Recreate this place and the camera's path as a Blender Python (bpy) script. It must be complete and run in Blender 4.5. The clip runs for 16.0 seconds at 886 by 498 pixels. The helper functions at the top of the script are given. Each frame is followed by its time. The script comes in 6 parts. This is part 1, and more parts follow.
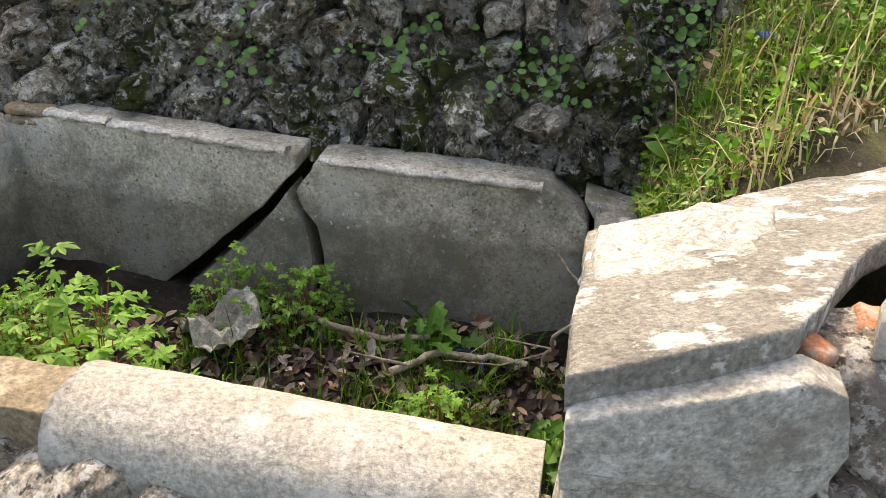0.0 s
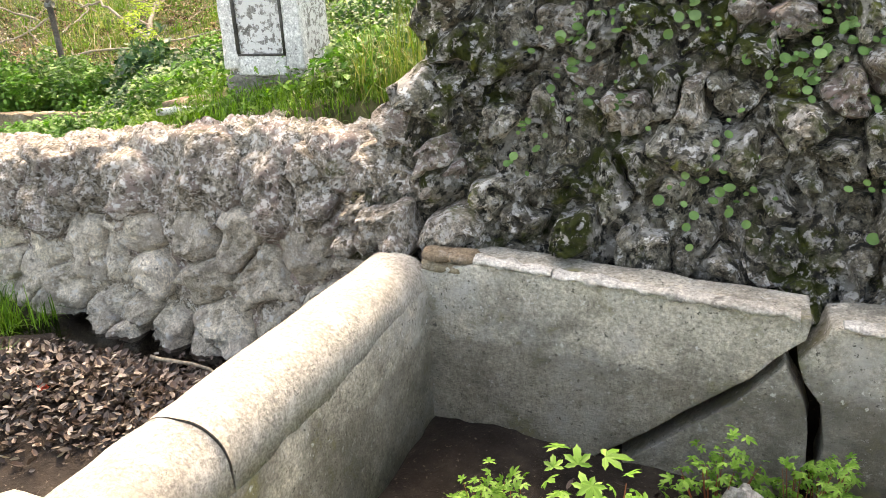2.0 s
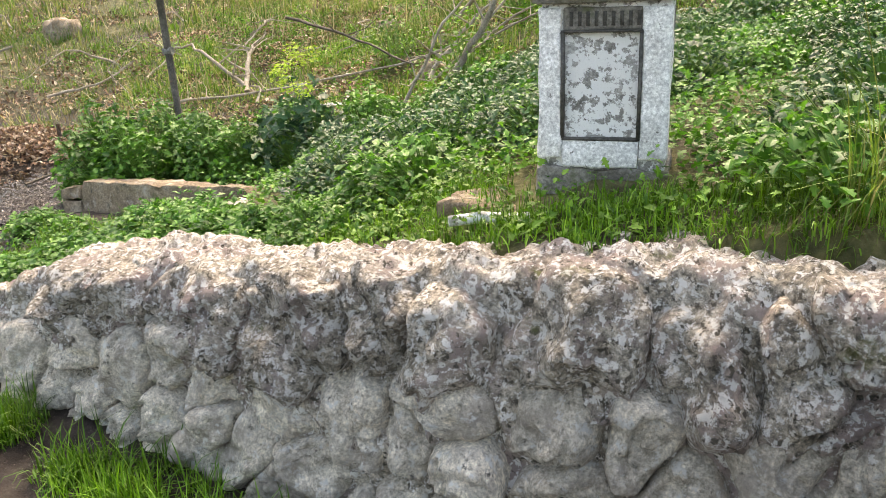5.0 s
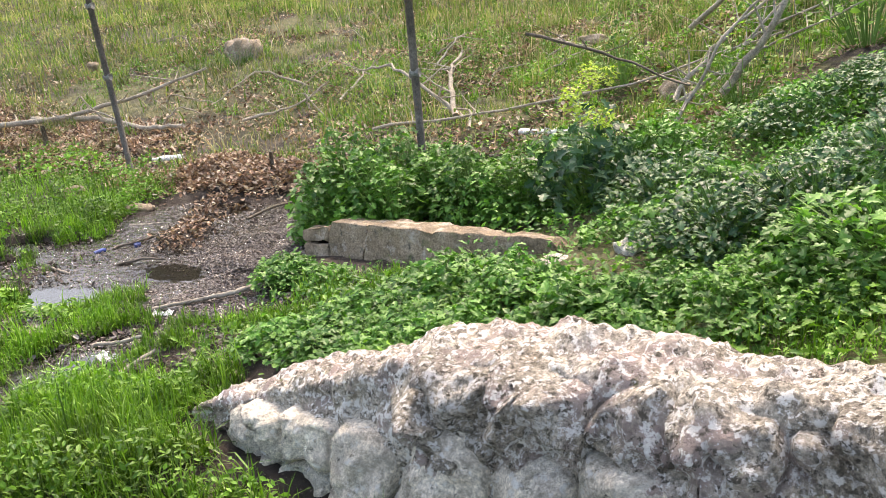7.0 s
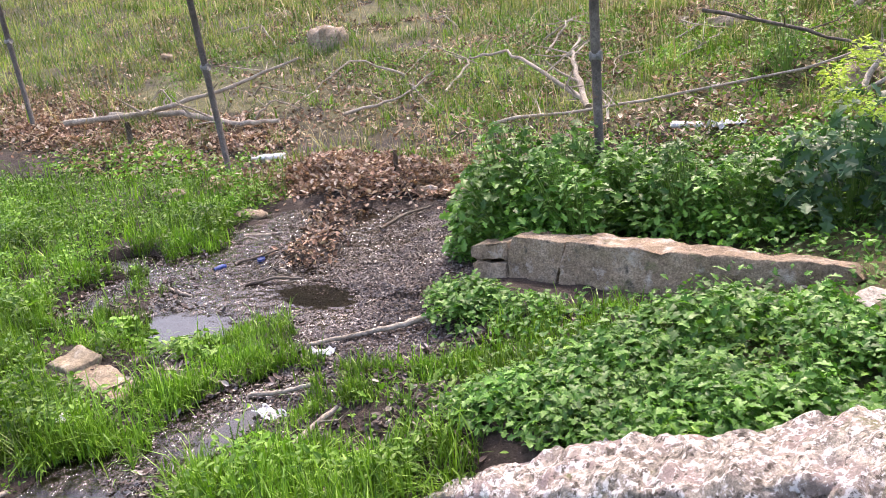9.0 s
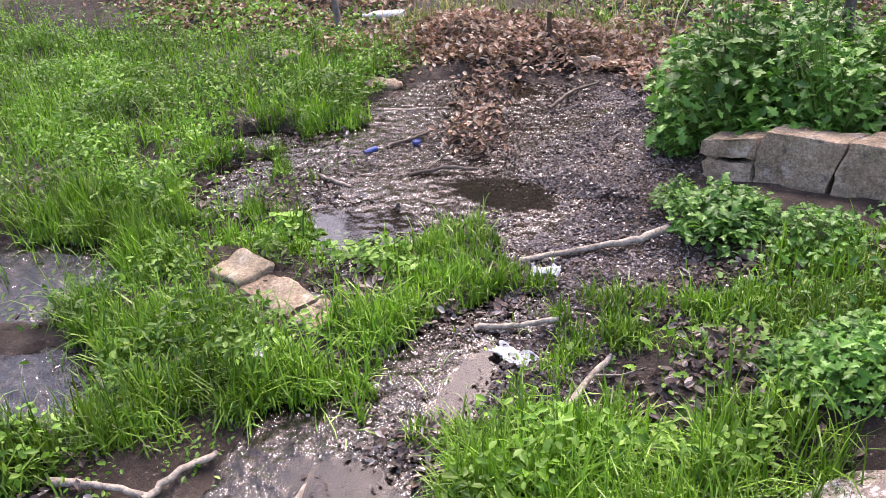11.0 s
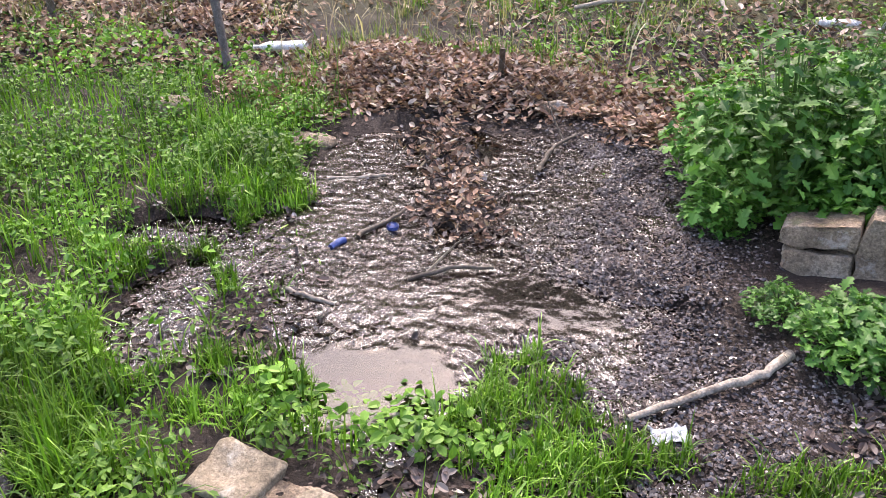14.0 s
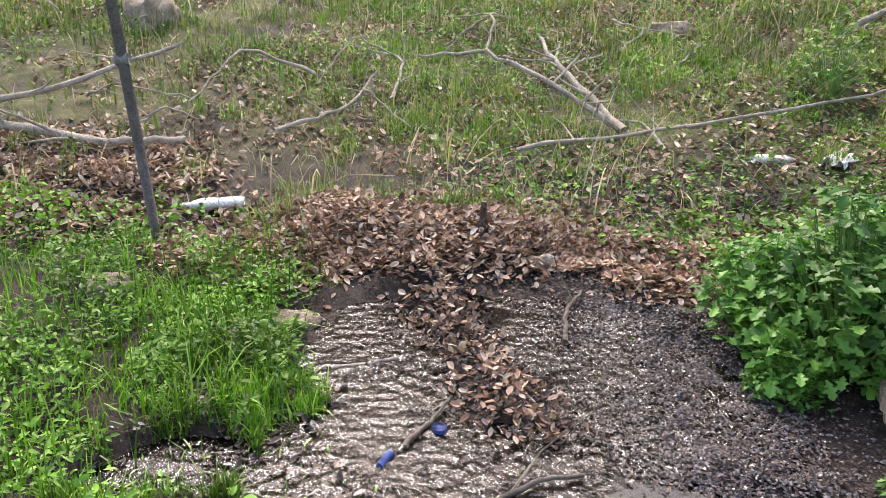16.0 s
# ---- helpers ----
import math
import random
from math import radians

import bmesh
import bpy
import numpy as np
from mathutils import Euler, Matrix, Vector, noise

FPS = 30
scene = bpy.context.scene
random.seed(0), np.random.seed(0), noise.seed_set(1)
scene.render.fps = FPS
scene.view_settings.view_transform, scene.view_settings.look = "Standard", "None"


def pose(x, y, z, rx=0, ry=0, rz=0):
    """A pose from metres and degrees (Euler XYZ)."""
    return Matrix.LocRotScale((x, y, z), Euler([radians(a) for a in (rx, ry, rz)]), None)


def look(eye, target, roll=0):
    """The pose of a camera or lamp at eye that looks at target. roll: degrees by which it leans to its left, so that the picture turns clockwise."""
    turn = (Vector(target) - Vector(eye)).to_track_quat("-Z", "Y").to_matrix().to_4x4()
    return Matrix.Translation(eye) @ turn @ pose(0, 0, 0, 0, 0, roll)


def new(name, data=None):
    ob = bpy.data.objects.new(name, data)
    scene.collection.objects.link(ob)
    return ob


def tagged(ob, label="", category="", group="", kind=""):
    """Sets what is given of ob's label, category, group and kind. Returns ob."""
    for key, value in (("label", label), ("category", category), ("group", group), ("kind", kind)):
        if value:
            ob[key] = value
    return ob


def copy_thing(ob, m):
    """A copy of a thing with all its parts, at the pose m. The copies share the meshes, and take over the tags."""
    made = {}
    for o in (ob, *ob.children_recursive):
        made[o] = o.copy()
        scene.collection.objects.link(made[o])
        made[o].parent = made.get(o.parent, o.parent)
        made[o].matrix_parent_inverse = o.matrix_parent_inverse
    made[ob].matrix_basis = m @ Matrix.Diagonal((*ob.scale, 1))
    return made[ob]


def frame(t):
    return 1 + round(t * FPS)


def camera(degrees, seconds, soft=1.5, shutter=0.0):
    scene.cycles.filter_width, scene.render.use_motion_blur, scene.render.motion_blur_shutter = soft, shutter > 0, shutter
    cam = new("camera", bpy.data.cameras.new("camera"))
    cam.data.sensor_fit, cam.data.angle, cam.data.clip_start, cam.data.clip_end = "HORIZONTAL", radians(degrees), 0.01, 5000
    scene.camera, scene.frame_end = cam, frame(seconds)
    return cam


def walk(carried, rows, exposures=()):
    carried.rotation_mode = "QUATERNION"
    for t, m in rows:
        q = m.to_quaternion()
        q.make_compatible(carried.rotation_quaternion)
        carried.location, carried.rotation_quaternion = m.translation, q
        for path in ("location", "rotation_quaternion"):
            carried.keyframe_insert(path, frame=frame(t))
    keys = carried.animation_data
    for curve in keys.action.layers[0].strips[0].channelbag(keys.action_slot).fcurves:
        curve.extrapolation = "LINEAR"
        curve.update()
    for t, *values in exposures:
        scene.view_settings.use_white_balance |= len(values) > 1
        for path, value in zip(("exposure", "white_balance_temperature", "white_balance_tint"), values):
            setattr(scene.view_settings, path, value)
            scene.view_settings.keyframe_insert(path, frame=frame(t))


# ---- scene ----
cam = camera(56.9, 16.0, 0.6)
METRES, EYE, TILT, LEAN, TURN = 8.0, 1.48, -28.5, -1.2, 0.0
ROWS = [
    (0.0, 0.0, 0.0, 0.0, 0.0, 0.0, -0.0),
    (0.5, -0.0223, 0.0056, 0.0019, -0.87, 0.63, -0.18),
    (1.0, -0.0492, 0.0239, 0.0106, 2.51, 1.69, -0.33),
    (1.5, -0.0762, 0.0332, 0.0195, 8.01, 3.58, -0.86),
    (2.0, -0.1147, 0.0424, 0.0282, 10.04, 5.8, -1.02),
    (2.5, -0.1389, 0.0536, 0.0366, 9.97, 6.14, -1.48),
    (3.0, -0.1601, 0.0758, 0.0423, 9.85, 7.0, -1.46),
    (4.25, -0.2400, 0.1085, 0.0665, 10.6, 7.8, -1.75),
    (5.5, -0.3081, 0.1622, 0.0979, 11.46, 8.57, -2.07),
    (6.0, -0.3489, 0.1737, 0.105, 13.03, 8.6, -2.77),
    (6.5, -0.3873, 0.1793, 0.1106, 15.89, 8.73, -2.97),
    (7.0, -0.4185, 0.1985, 0.1196, 18.16, 8.98, -4.06),
    (7.5, -0.4486, 0.2098, 0.1254, 19.33, 9.05, -6.17),
    (8.0, -0.4819, 0.217, 0.1292, 19.66, 9.32, -4.52),
    (8.5, -0.5088, 0.2329, 0.1324, 19.79, 9.15, -4.08),
    (9.0, -0.5366, 0.2548, 0.1426, 20.58, 8.3, -4.36),
    (9.5, -0.5617, 0.2649, 0.1448, 23.7, 4.23, -6.19),
    (10.0, -0.5937, 0.2766, 0.1498, 24.78, 1.86, -6.43),
    (12.5, -0.7122, 0.3259, 0.1705, 14.07, -4.38, -8.05),
    (13.0, -0.7251, 0.3453, 0.1774, 12.67, -4.22, -7.92),
    (13.5, -0.7404, 0.3589, 0.1888, 12.2, -4.2, -5.97),
    (14.0, -0.7674, 0.3641, 0.1992, 9.02, -0.38, -3.25),
    (14.5, -0.7879, 0.3697, 0.204, 7.06, 2.0, -1.91),
    (15.0, -0.8086, 0.3871, 0.2116, 5.39, 3.99, -0.89),
    (15.5, -0.8296, 0.4004, 0.2227, 2.55, 5.22, 0.81),
    (16.0, -0.8582, 0.4076, 0.2307, -2.47, 7.76, 1.38),
]
walk(cam, [(t, pose(0, 0, EYE, TILT, LEAN, TURN) @ pose(METRES * x, METRES * y, METRES * z, 90 + pitch, roll, yaw)) for t, x, y, z, yaw, pitch, roll in ROWS],
     [(0.0, 2.1, 8900, 12), (0.5, 2.2, 8900, 12), (1.0, 2.42, 9200, 12), (1.5, 2.68, 9500, 12), (2.0, 2.8, 9600, 13), (3.0, 2.78, 9600, 13), (5.5, 2.40, 8400, 11), (8.0, 2.42, 7600, 17), (10.0, 2.40, 7000, 27), (12.5, 2.2, 6900, 25), (14.0, 2.3, 6800, 22), (16.0, 2.2, 7000, 16)])

# ---- world and sun ----
world = bpy.data.worlds.new("sky")
scene.world = world
world.use_nodes = True
wn = world.node_tree
wbg = wn.nodes["Background"]
sky = wn.nodes.new("ShaderNodeTexSky")
sky.sky_type = "NISHITA"
sky.sun_disc = False
SUN_EL, SUN_AZ = 54.0, -6.0     # degrees above the horizon; degrees from +y towards +x
sky.sun_elevation, sky.sun_rotation = radians(SUN_EL), radians(SUN_AZ)
sky.dust_density, sky.air_density = 3.5, 1.0
wn.links.new(sky.outputs[0], wbg.inputs[0])
wbg.inputs[1].default_value = 0.13
sun = new("sun", bpy.data.lights.new("sun", "SUN"))
sun.data.energy, sun.data.angle, sun.data.color = 0.62, radians(11), (1.0, 0.98, 0.95)
sun.matrix_world = look((8 * math.sin(radians(SUN_AZ)), 8 * math.cos(radians(SUN_AZ)), 8 * math.tan(radians(SUN_EL))), (0, 0, 0))
tagged(sun, kind="structure")

# ---- numeric noise ----
RNG = np.random.default_rng(7)


def smooth(a, b, x):
    t = np.clip((np.asarray(x, float) - a) / (b - a), 0, 1)
    return t * t * (3 - 2 * t)


def lattice(i, j, k, seed):
    n = (i * 374761393 + j * 668265263 + k * 2147483647 + seed * 1274126177) & 0xFFFFFFFF
    n = ((n ^ (n >> 13)) * 1274126177) & 0xFFFFFFFF
    n = n ^ (n >> 16)
    return (n & 0xFFFF) / 32767.5 - 1.0


def vnoise(x, y, z=0.0, seed=0):
    """Value noise from -1 to 1 on arrays."""
    x, y, z = np.broadcast_arrays(np.asarray(x, float), np.asarray(y, float), np.asarray(z, float))
    i, j, k = np.floor(x).astype(np.int64), np.floor(y).astype(np.int64), np.floor(z).astype(np.int64)
    fx, fy, fz = x - i, y - j, z - k
    fx, fy, fz = fx * fx * (3 - 2 * fx), fy * fy * (3 - 2 * fy), fz * fz * (3 - 2 * fz)
    out = 0.0
    for a in (0, 1):
        for b in (0, 1):
            for c in (0, 1):
                w = (fx if a else 1 - fx) * (fy if b else 1 - fy) * (fz if c else 1 - fz)
                out = out + w * lattice(i + a, j + b, k + c, seed)
    return out


def fbm(x, y, z=0.0, octaves=4, seed=0, gain=0.5):
    out, amp, f = 0.0, 1.0, 1.0
    for o in range(octaves):
        out = out + amp * vnoise(np.asarray(x) * f, np.asarray(y) * f, np.asarray(z) * f, seed + o)
        amp, f = amp * gain, f * 2.03
    return out


# ---- mesh helpers ----
def mesh_np(name, verts, faces, mats, index=None, flat=True):
    """One mesh from a vertex array and an array of faces with the same number of corners."""
    me = bpy.data.meshes.new(name)
    verts, faces = np.asarray(verts, np.float32).reshape(-1, 3), np.asarray(faces, np.int32)
    k = faces.shape[1]
    me.vertices.add(len(verts))
    me.vertices.foreach_set("co", verts.ravel())
    me.loops.add(faces.size)
    me.loops.foreach_set("vertex_index", faces.ravel())
    me.polygons.add(len(faces))
    me.polygons.foreach_set("loop_start", np.arange(0, faces.size, k, dtype=np.int32))
    me.polygons.foreach_set("loop_total", np.full(len(faces), k, np.int32))
    for m in (mats if isinstance(mats, (list, tuple)) else [mats]):
        me.materials.append(m)
    if index is not None:
        me.polygons.foreach_set("material_index", np.asarray(index, np.int32))
    me.polygons.foreach_set("use_smooth", np.full(len(faces), not flat))
    me.update(calc_edges=True)
    return me


def grid_faces(nu, nv, wrap=False):
    i, j = np.meshgrid(np.arange(nu - 1), np.arange(nv if wrap else nv - 1), indexing="ij")
    jn = (j + 1) % nv
    return np.stack([i * nv + j, (i + 1) * nv + j, (i + 1) * nv + jn, i * nv + jn], -1).reshape(-1, 4)


def put(name, me, parent=None, label="", category="", group="", kind="", at=None):
    ob = new(name, me)
    if at is not None:
        ob.matrix_basis = at
    if parent is not None:
        ob.parent = parent
        m = parent.matrix_basis.copy()
        if parent.parent is not None:
            m = parent.parent.matrix_basis @ parent.matrix_parent_inverse @ m
        ob.matrix_parent_inverse = m.inverted()
    return tagged(ob, label, category, group, kind)


def bm_mesh(name, bm, material, flat=False):
    bmesh.ops.recalc_face_normals(bm, faces=bm.faces)
    me = bpy.data.meshes.new(name)
    bm.to_mesh(me)
    bm.free()
    me.materials.append(material)
    for p in me.polygons:
        p.use_smooth = not flat
    return me


def part(name, bm, material, parent, label="", flat=False):
    return put(name, bm_mesh(name, bm, material, flat), parent, label)


def prism(outline, lo, hi, place, cut=0.0, bevel=0.006, rough=0.0, seed=0):
    """A solid from an outline (a, b), from depth lo to hi; place(a, b, d) gives the point. Edges bevelled, faces cut fine and roughened."""
    bm = bmesh.new()
    f = [bm.verts.new(place(a, b, lo)) for a, b in outline]
    k = [bm.verts.new(place(a, b, hi)) for a, b in outline]
    bm.faces.new(f)
    bm.faces.new(k[::-1])
    for i in range(len(outline)):
        j = (i + 1) % len(outline)
        bm.faces.new((f[j], f[i], k[i], k[j]))
    bmesh.ops.recalc_face_normals(bm, faces=bm.faces)
    if bevel:
        bmesh.ops.bevel(bm, geom=list(bm.edges), offset=bevel, segments=2, profile=0.6, affect="EDGES", clamp_overlap=True)
    if cut:
        bmesh.ops.triangulate(bm, faces=[x for x in bm.faces if len(x.verts) > 4])
        for _ in range(5):
            long = [e for e in bm.edges if e.calc_length() > cut * 1.6]
            if not long:
                break
            bmesh.ops.subdivide_edges(bm, edges=long, cuts=1, use_grid_fill=True)
        bmesh.ops.triangulate(bm, faces=[x for x in bm.faces if len(x.verts) > 4])
    if rough:
        bm.normal_update()
        co = np.array([v.co for v in bm.verts])
        d = fbm(co[:, 0] * 14, co[:, 1] * 14, co[:, 2] * 14, 4, seed) * rough
        for v, x in zip(bm.verts, d):
            v.co += v.normal * float(x)
    return bm


def sweep(profile, stations, rough=0.0, seed=0, freq=9.0, closed=True):
    """Profile points (a, b) carried along stations (origin, a axis, b axis, scale); returns verts, quads with end caps as fans."""
    n = len(profile)
    P = np.array(profile, float)
    V = []
    for o, a, b, s in stations:
        V.append(np.array(o)[None] + P[:, :1] * s * np.array(a)[None] + P[:, 1:] * s * np.array(b)[None])
    V = np.array(V)
    if rough:
        c = V.mean(1, keepdims=True)
        d = V - c
        L = np.linalg.norm(d, axis=2, keepdims=True) + 1e-6
        V = V + d / L * (fbm(V[..., 0] * freq, V[..., 1] * freq, V[..., 2] * freq, 4, seed)[..., None] * rough)
    F = [tuple(q) for q in grid_faces(len(stations), n, True)]
    verts = V.reshape(-1, 3)
    caps = [V[0].mean(0), V[-1].mean(0)]
    base = len(verts)
    verts = np.vstack([verts, caps])
    last = (len(stations) - 1) * n
    F += [(base, (j + 1) % n, j, j) for j in range(n)]
    F += [(base + 1, last + j, last + (j + 1) % n, last + (j + 1) % n) for j in range(n)]
    return verts, F


def sweep_mesh(name, profile, stations, material, rough=0.0, seed=0, freq=9.0, flat=False):
    v, f = sweep(profile, stations, rough, seed, freq)
    me = bpy.data.meshes.new(name)
    me.from_pydata([tuple(map(float, p)) for p in v], [], [tuple(int(x) for x in dict.fromkeys(q)) for q in f])
    me.materials.append(material)
    for p in me.polygons:
        p.use_smooth = not flat
    me.update()
    return me


def tube(name, points, radii, material, sides=7, rough=0.0, seed=0):
    """A round rod through points, with a radius at each."""
    pts = [Vector(p) for p in points]
    prof = [(math.cos(2 * math.pi * i / sides), math.sin(2 * math.pi * i / sides)) for i in range(sides)]
    st = []
    for i, p in enumerate(pts):
        d = (pts[min(i + 1, len(pts) - 1)] - pts[max(i - 1, 0)]).normalized()
        a = d.cross(Vector((0.31, 0.22, 0.92))).normalized()
        st.append((p, a, d.cross(a), radii[i] if isinstance(radii, (list, tuple)) else radii))
    return sweep_mesh(name, prof, st, material, rough, seed, 25.0)


def blob(name, size, material, seed, rough=0.18, detail=3, square=0.0, freq=2.2):
    """A rough stone about the origin."""
    bm = bmesh.new()
    bmesh.ops.create_icosphere(bm, subdivisions=detail, radius=1.0)
    co = np.array([v.co for v in bm.verts])
    if square:
        co = co / (np.abs(co) ** (2 + 6 * square)).sum(1, keepdims=True) ** (1 / (2 + 6 * square))
    d = 1 + rough * fbm(co[:, 0] * freq, co[:, 1] * freq, co[:, 2] * freq, 5, seed, 0.55)
    co = co * d[:, None] * np.array(size)[None] * 0.5
    for v, c in zip(bm.verts, co):
        v.co = c
    return bm_mesh(name, bm, material)


# ---- materials ----
def node_mat(name):
    m = bpy.data.materials.new(name)
    m.use_nodes = True
    n = m.node_tree
    return m, n, n.nodes["Principled BSDF"]


def ramp(n, stops, fac):
    r = n.nodes.new("ShaderNodeValToRGB")
    e = r.color_ramp.elements
    e[0].position, e[0].color = stops[0][0], (*stops[0][1], 1)
    e[1].position, e[1].color = stops[-1][0], (*stops[-1][1], 1)
    for p, c in stops[1:-1]:
        x = e.new(p)
        x.color = (*c, 1)
    n.links.new(fac, r.inputs[0])
    return r.outputs[0]


def tex(n, kind, scale, vec, detail=6.0, rough=0.6, **extra):
    t = n.nodes.new(kind)
    t.inputs["Scale"].default_value = scale
    if "Detail" in t.inputs:
        t.inputs["Detail"].default_value = detail
        t.inputs["Roughness"].default_value = rough
    for k, v in extra.items():
        setattr(t, k, v)
    n.links.new(vec, t.inputs["Vector"])
    return t


def mix(n, fac, a, b, blend="MIX"):
    m = n.nodes.new("ShaderNodeMix")
    m.data_type, m.blend_type = "RGBA", blend
    for sock, val in ((m.inputs[0], fac), (m.inputs[6], a), (m.inputs[7], b)):
        if isinstance(val, (int, float)):
            sock.default_value = val
        elif isinstance(val, tuple):
            sock.default_value = (*val, 1)
        else:
            n.links.new(val, sock)
    return m.outputs[2]


def math_node(n, op, a, b=0.0):
    m = n.nodes.new("ShaderNodeMath")
    m.operation = op
    m.use_clamp = op in ("MULTIPLY_ADD",)
    for i, v in enumerate((a, b)):
        if isinstance(v, (int, float)):
            m.inputs[i].default_value = v
        else:
            n.links.new(v, m.inputs[i])
    return m.outputs[0]


def mask(n, kind, scale, vec, lo, hi, **kw):
    return ramp(n, [(lo, (0, 0, 0)), (hi, (1, 1, 1))], tex(n, kind, scale, vec, **kw).outputs[0])


def surface(name, base, patches=(), rough=0.85, bumps=((60, 0.004), (260, 0.0015)), spec=0.3, vary=0.0, tide=None, grain=0.8, mottle=0.35):
    """A weathered surface. base: dark, mid and light colour. patches: (colour, noise scale, threshold, softness). World coordinates."""
    m, n, p = node_mat(name)
    vec = n.nodes.new("ShaderNodeNewGeometry").outputs["Position"]
    col = ramp(n, [(0.3, base[0]), (0.5, base[1]), (0.7, base[2])], tex(n, "ShaderNodeTexNoise", 7.0, vec, 9.0, 0.68).outputs[0])
    fine = ramp(n, [(0.36, (0.50, 0.50, 0.50)), (0.64, (1.30, 1.30, 1.30))], tex(n, "ShaderNodeTexNoise", 110.0, vec, 5.0, 0.7).outputs[0])
    col = mix(n, grain, col, fine, "MULTIPLY")
    spots = ramp(n, [(0.38, (0.30, 0.30, 0.30)), (0.5, (0.95, 0.95, 0.95)), (0.64, (1.55, 1.55, 1.55))], tex(n, "ShaderNodeTexNoise", 42.0, vec, 6.0, 0.75).outputs[0])
    col = mix(n, mottle, col, spots, "MULTIPLY")
    for c, s, t, soft in patches:
        k = mask(n, "ShaderNodeTexNoise", s, vec, t - soft, t + soft, detail=9.0, rough=0.68)
        col = mix(n, k, col, c)
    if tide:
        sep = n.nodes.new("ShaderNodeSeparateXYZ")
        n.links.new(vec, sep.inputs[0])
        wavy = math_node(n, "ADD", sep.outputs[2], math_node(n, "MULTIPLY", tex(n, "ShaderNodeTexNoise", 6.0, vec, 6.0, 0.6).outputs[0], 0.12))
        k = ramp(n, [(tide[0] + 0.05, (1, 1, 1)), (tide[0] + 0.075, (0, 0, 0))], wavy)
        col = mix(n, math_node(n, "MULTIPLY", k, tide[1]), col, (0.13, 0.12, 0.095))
    if vary:
        r = n.nodes.new("ShaderNodeObjectInfo").outputs["Random"]
        v = ramp(n, [(0.0, (1 - vary,) * 3), (1.0, (1 + vary,) * 3)], r)
        col = mix(n, 1.0, col, v, "MULTIPLY")
    n.links.new(col, p.inputs["Base Color"])
    p.inputs["Roughness"].default_value = rough
    p.inputs["Specular IOR Level"].default_value = spec
    last = None
    for s, d in bumps:
        b = n.nodes.new("ShaderNodeBump")
        b.inputs["Distance"].default_value = d
        b.inputs["Strength"].default_value = 1.0
        n.links.new(tex(n, "ShaderNodeTexNoise", s, vec, 8.0, 0.65).outputs[0], b.inputs["Height"])
        if last:
            n.links.new(last, b.inputs["Normal"])
        last = b.outputs[0]
    if last:
        n.links.new(last, p.inputs["Normal"])
    return m


def foliage(name, colours, rough=0.45, through_light=0.35, spec=0.24, patch=(2.3, 0.7, 1.25)):
    """Leaves and blades: a colour drawn for each island, thin, letting light through."""
    m, n, p = node_mat(name)
    g = n.nodes.new("ShaderNodeNewGeometry")
    stops = [(i / max(1, len(colours) - 1), c) for i, c in enumerate(colours)]
    col = ramp(n, stops, g.outputs["Random Per Island"])
    k = ramp(n, [(0.36, (patch[1],) * 3), (0.64, (patch[2],) * 3)], tex(n, "ShaderNodeTexNoise", patch[0], g.outputs["Position"], 5.0, 0.6).outputs[0])
    col = mix(n, 1.0, col, k, "MULTIPLY")
    n.links.new(col, p.inputs["Base Color"])
    p.inputs["Roughness"].default_value = rough
    p.inputs["Specular IOR Level"].default_value = spec
    if through_light:
        t = n.nodes.new("ShaderNodeBsdfTranslucent")
        bright = mix(n, 1.0, col, (1.1, 1.3, 0.7), "MULTIPLY")
        n.links.new(bright, t.inputs[0])
        s = n.nodes.new("ShaderNodeMixShader")
        s.inputs[0].default_value = through_light
        n.links.new(p.outputs[0], s.inputs[1])
        n.links.new(t.outputs[0], s.inputs[2])
        n.links.new(s.outputs[0], n.nodes["Material Output"].inputs[0])
    return m


M = {}
M["concrete_white"] = surface("limewashed_concrete", ((0.36, 0.34, 0.30), (0.425, 0.405, 0.36), (0.48, 0.462, 0.42)),
                              [((0.36, 0.335, 0.285), 5.0, 0.60, 0.06), ((0.54, 0.53, 0.495), 14.0, 0.60, 0.06), ((0.14, 0.13, 0.11), 44.0, 0.655, 0.03), ((0.20, 0.19, 0.16), 3.0, 0.68, 0.03)],
                              0.85, ((18, 0.010), (110, 0.006)), mottle=0.12)
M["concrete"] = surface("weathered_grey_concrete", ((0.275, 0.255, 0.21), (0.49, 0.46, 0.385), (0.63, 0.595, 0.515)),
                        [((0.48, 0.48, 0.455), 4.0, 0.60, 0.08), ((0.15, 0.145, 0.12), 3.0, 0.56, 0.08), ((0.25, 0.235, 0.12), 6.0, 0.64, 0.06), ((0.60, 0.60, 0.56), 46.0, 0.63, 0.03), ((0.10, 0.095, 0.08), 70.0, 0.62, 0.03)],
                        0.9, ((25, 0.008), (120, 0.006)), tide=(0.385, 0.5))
M["slab_concrete"] = surface("lichened_concrete_slab", ((0.27, 0.255, 0.215), (0.40, 0.38, 0.335), (0.50, 0.485, 0.44)),
                             [((0.78, 0.78, 0.75), 13.0, 0.565, 0.025), ((0.75, 0.75, 0.71), 30.0, 0.66, 0.02), ((0.16, 0.15, 0.13), 22.0, 0.68, 0.04)],
                             0.9, ((30, 0.010), (120, 0.006)), mottle=0.15)
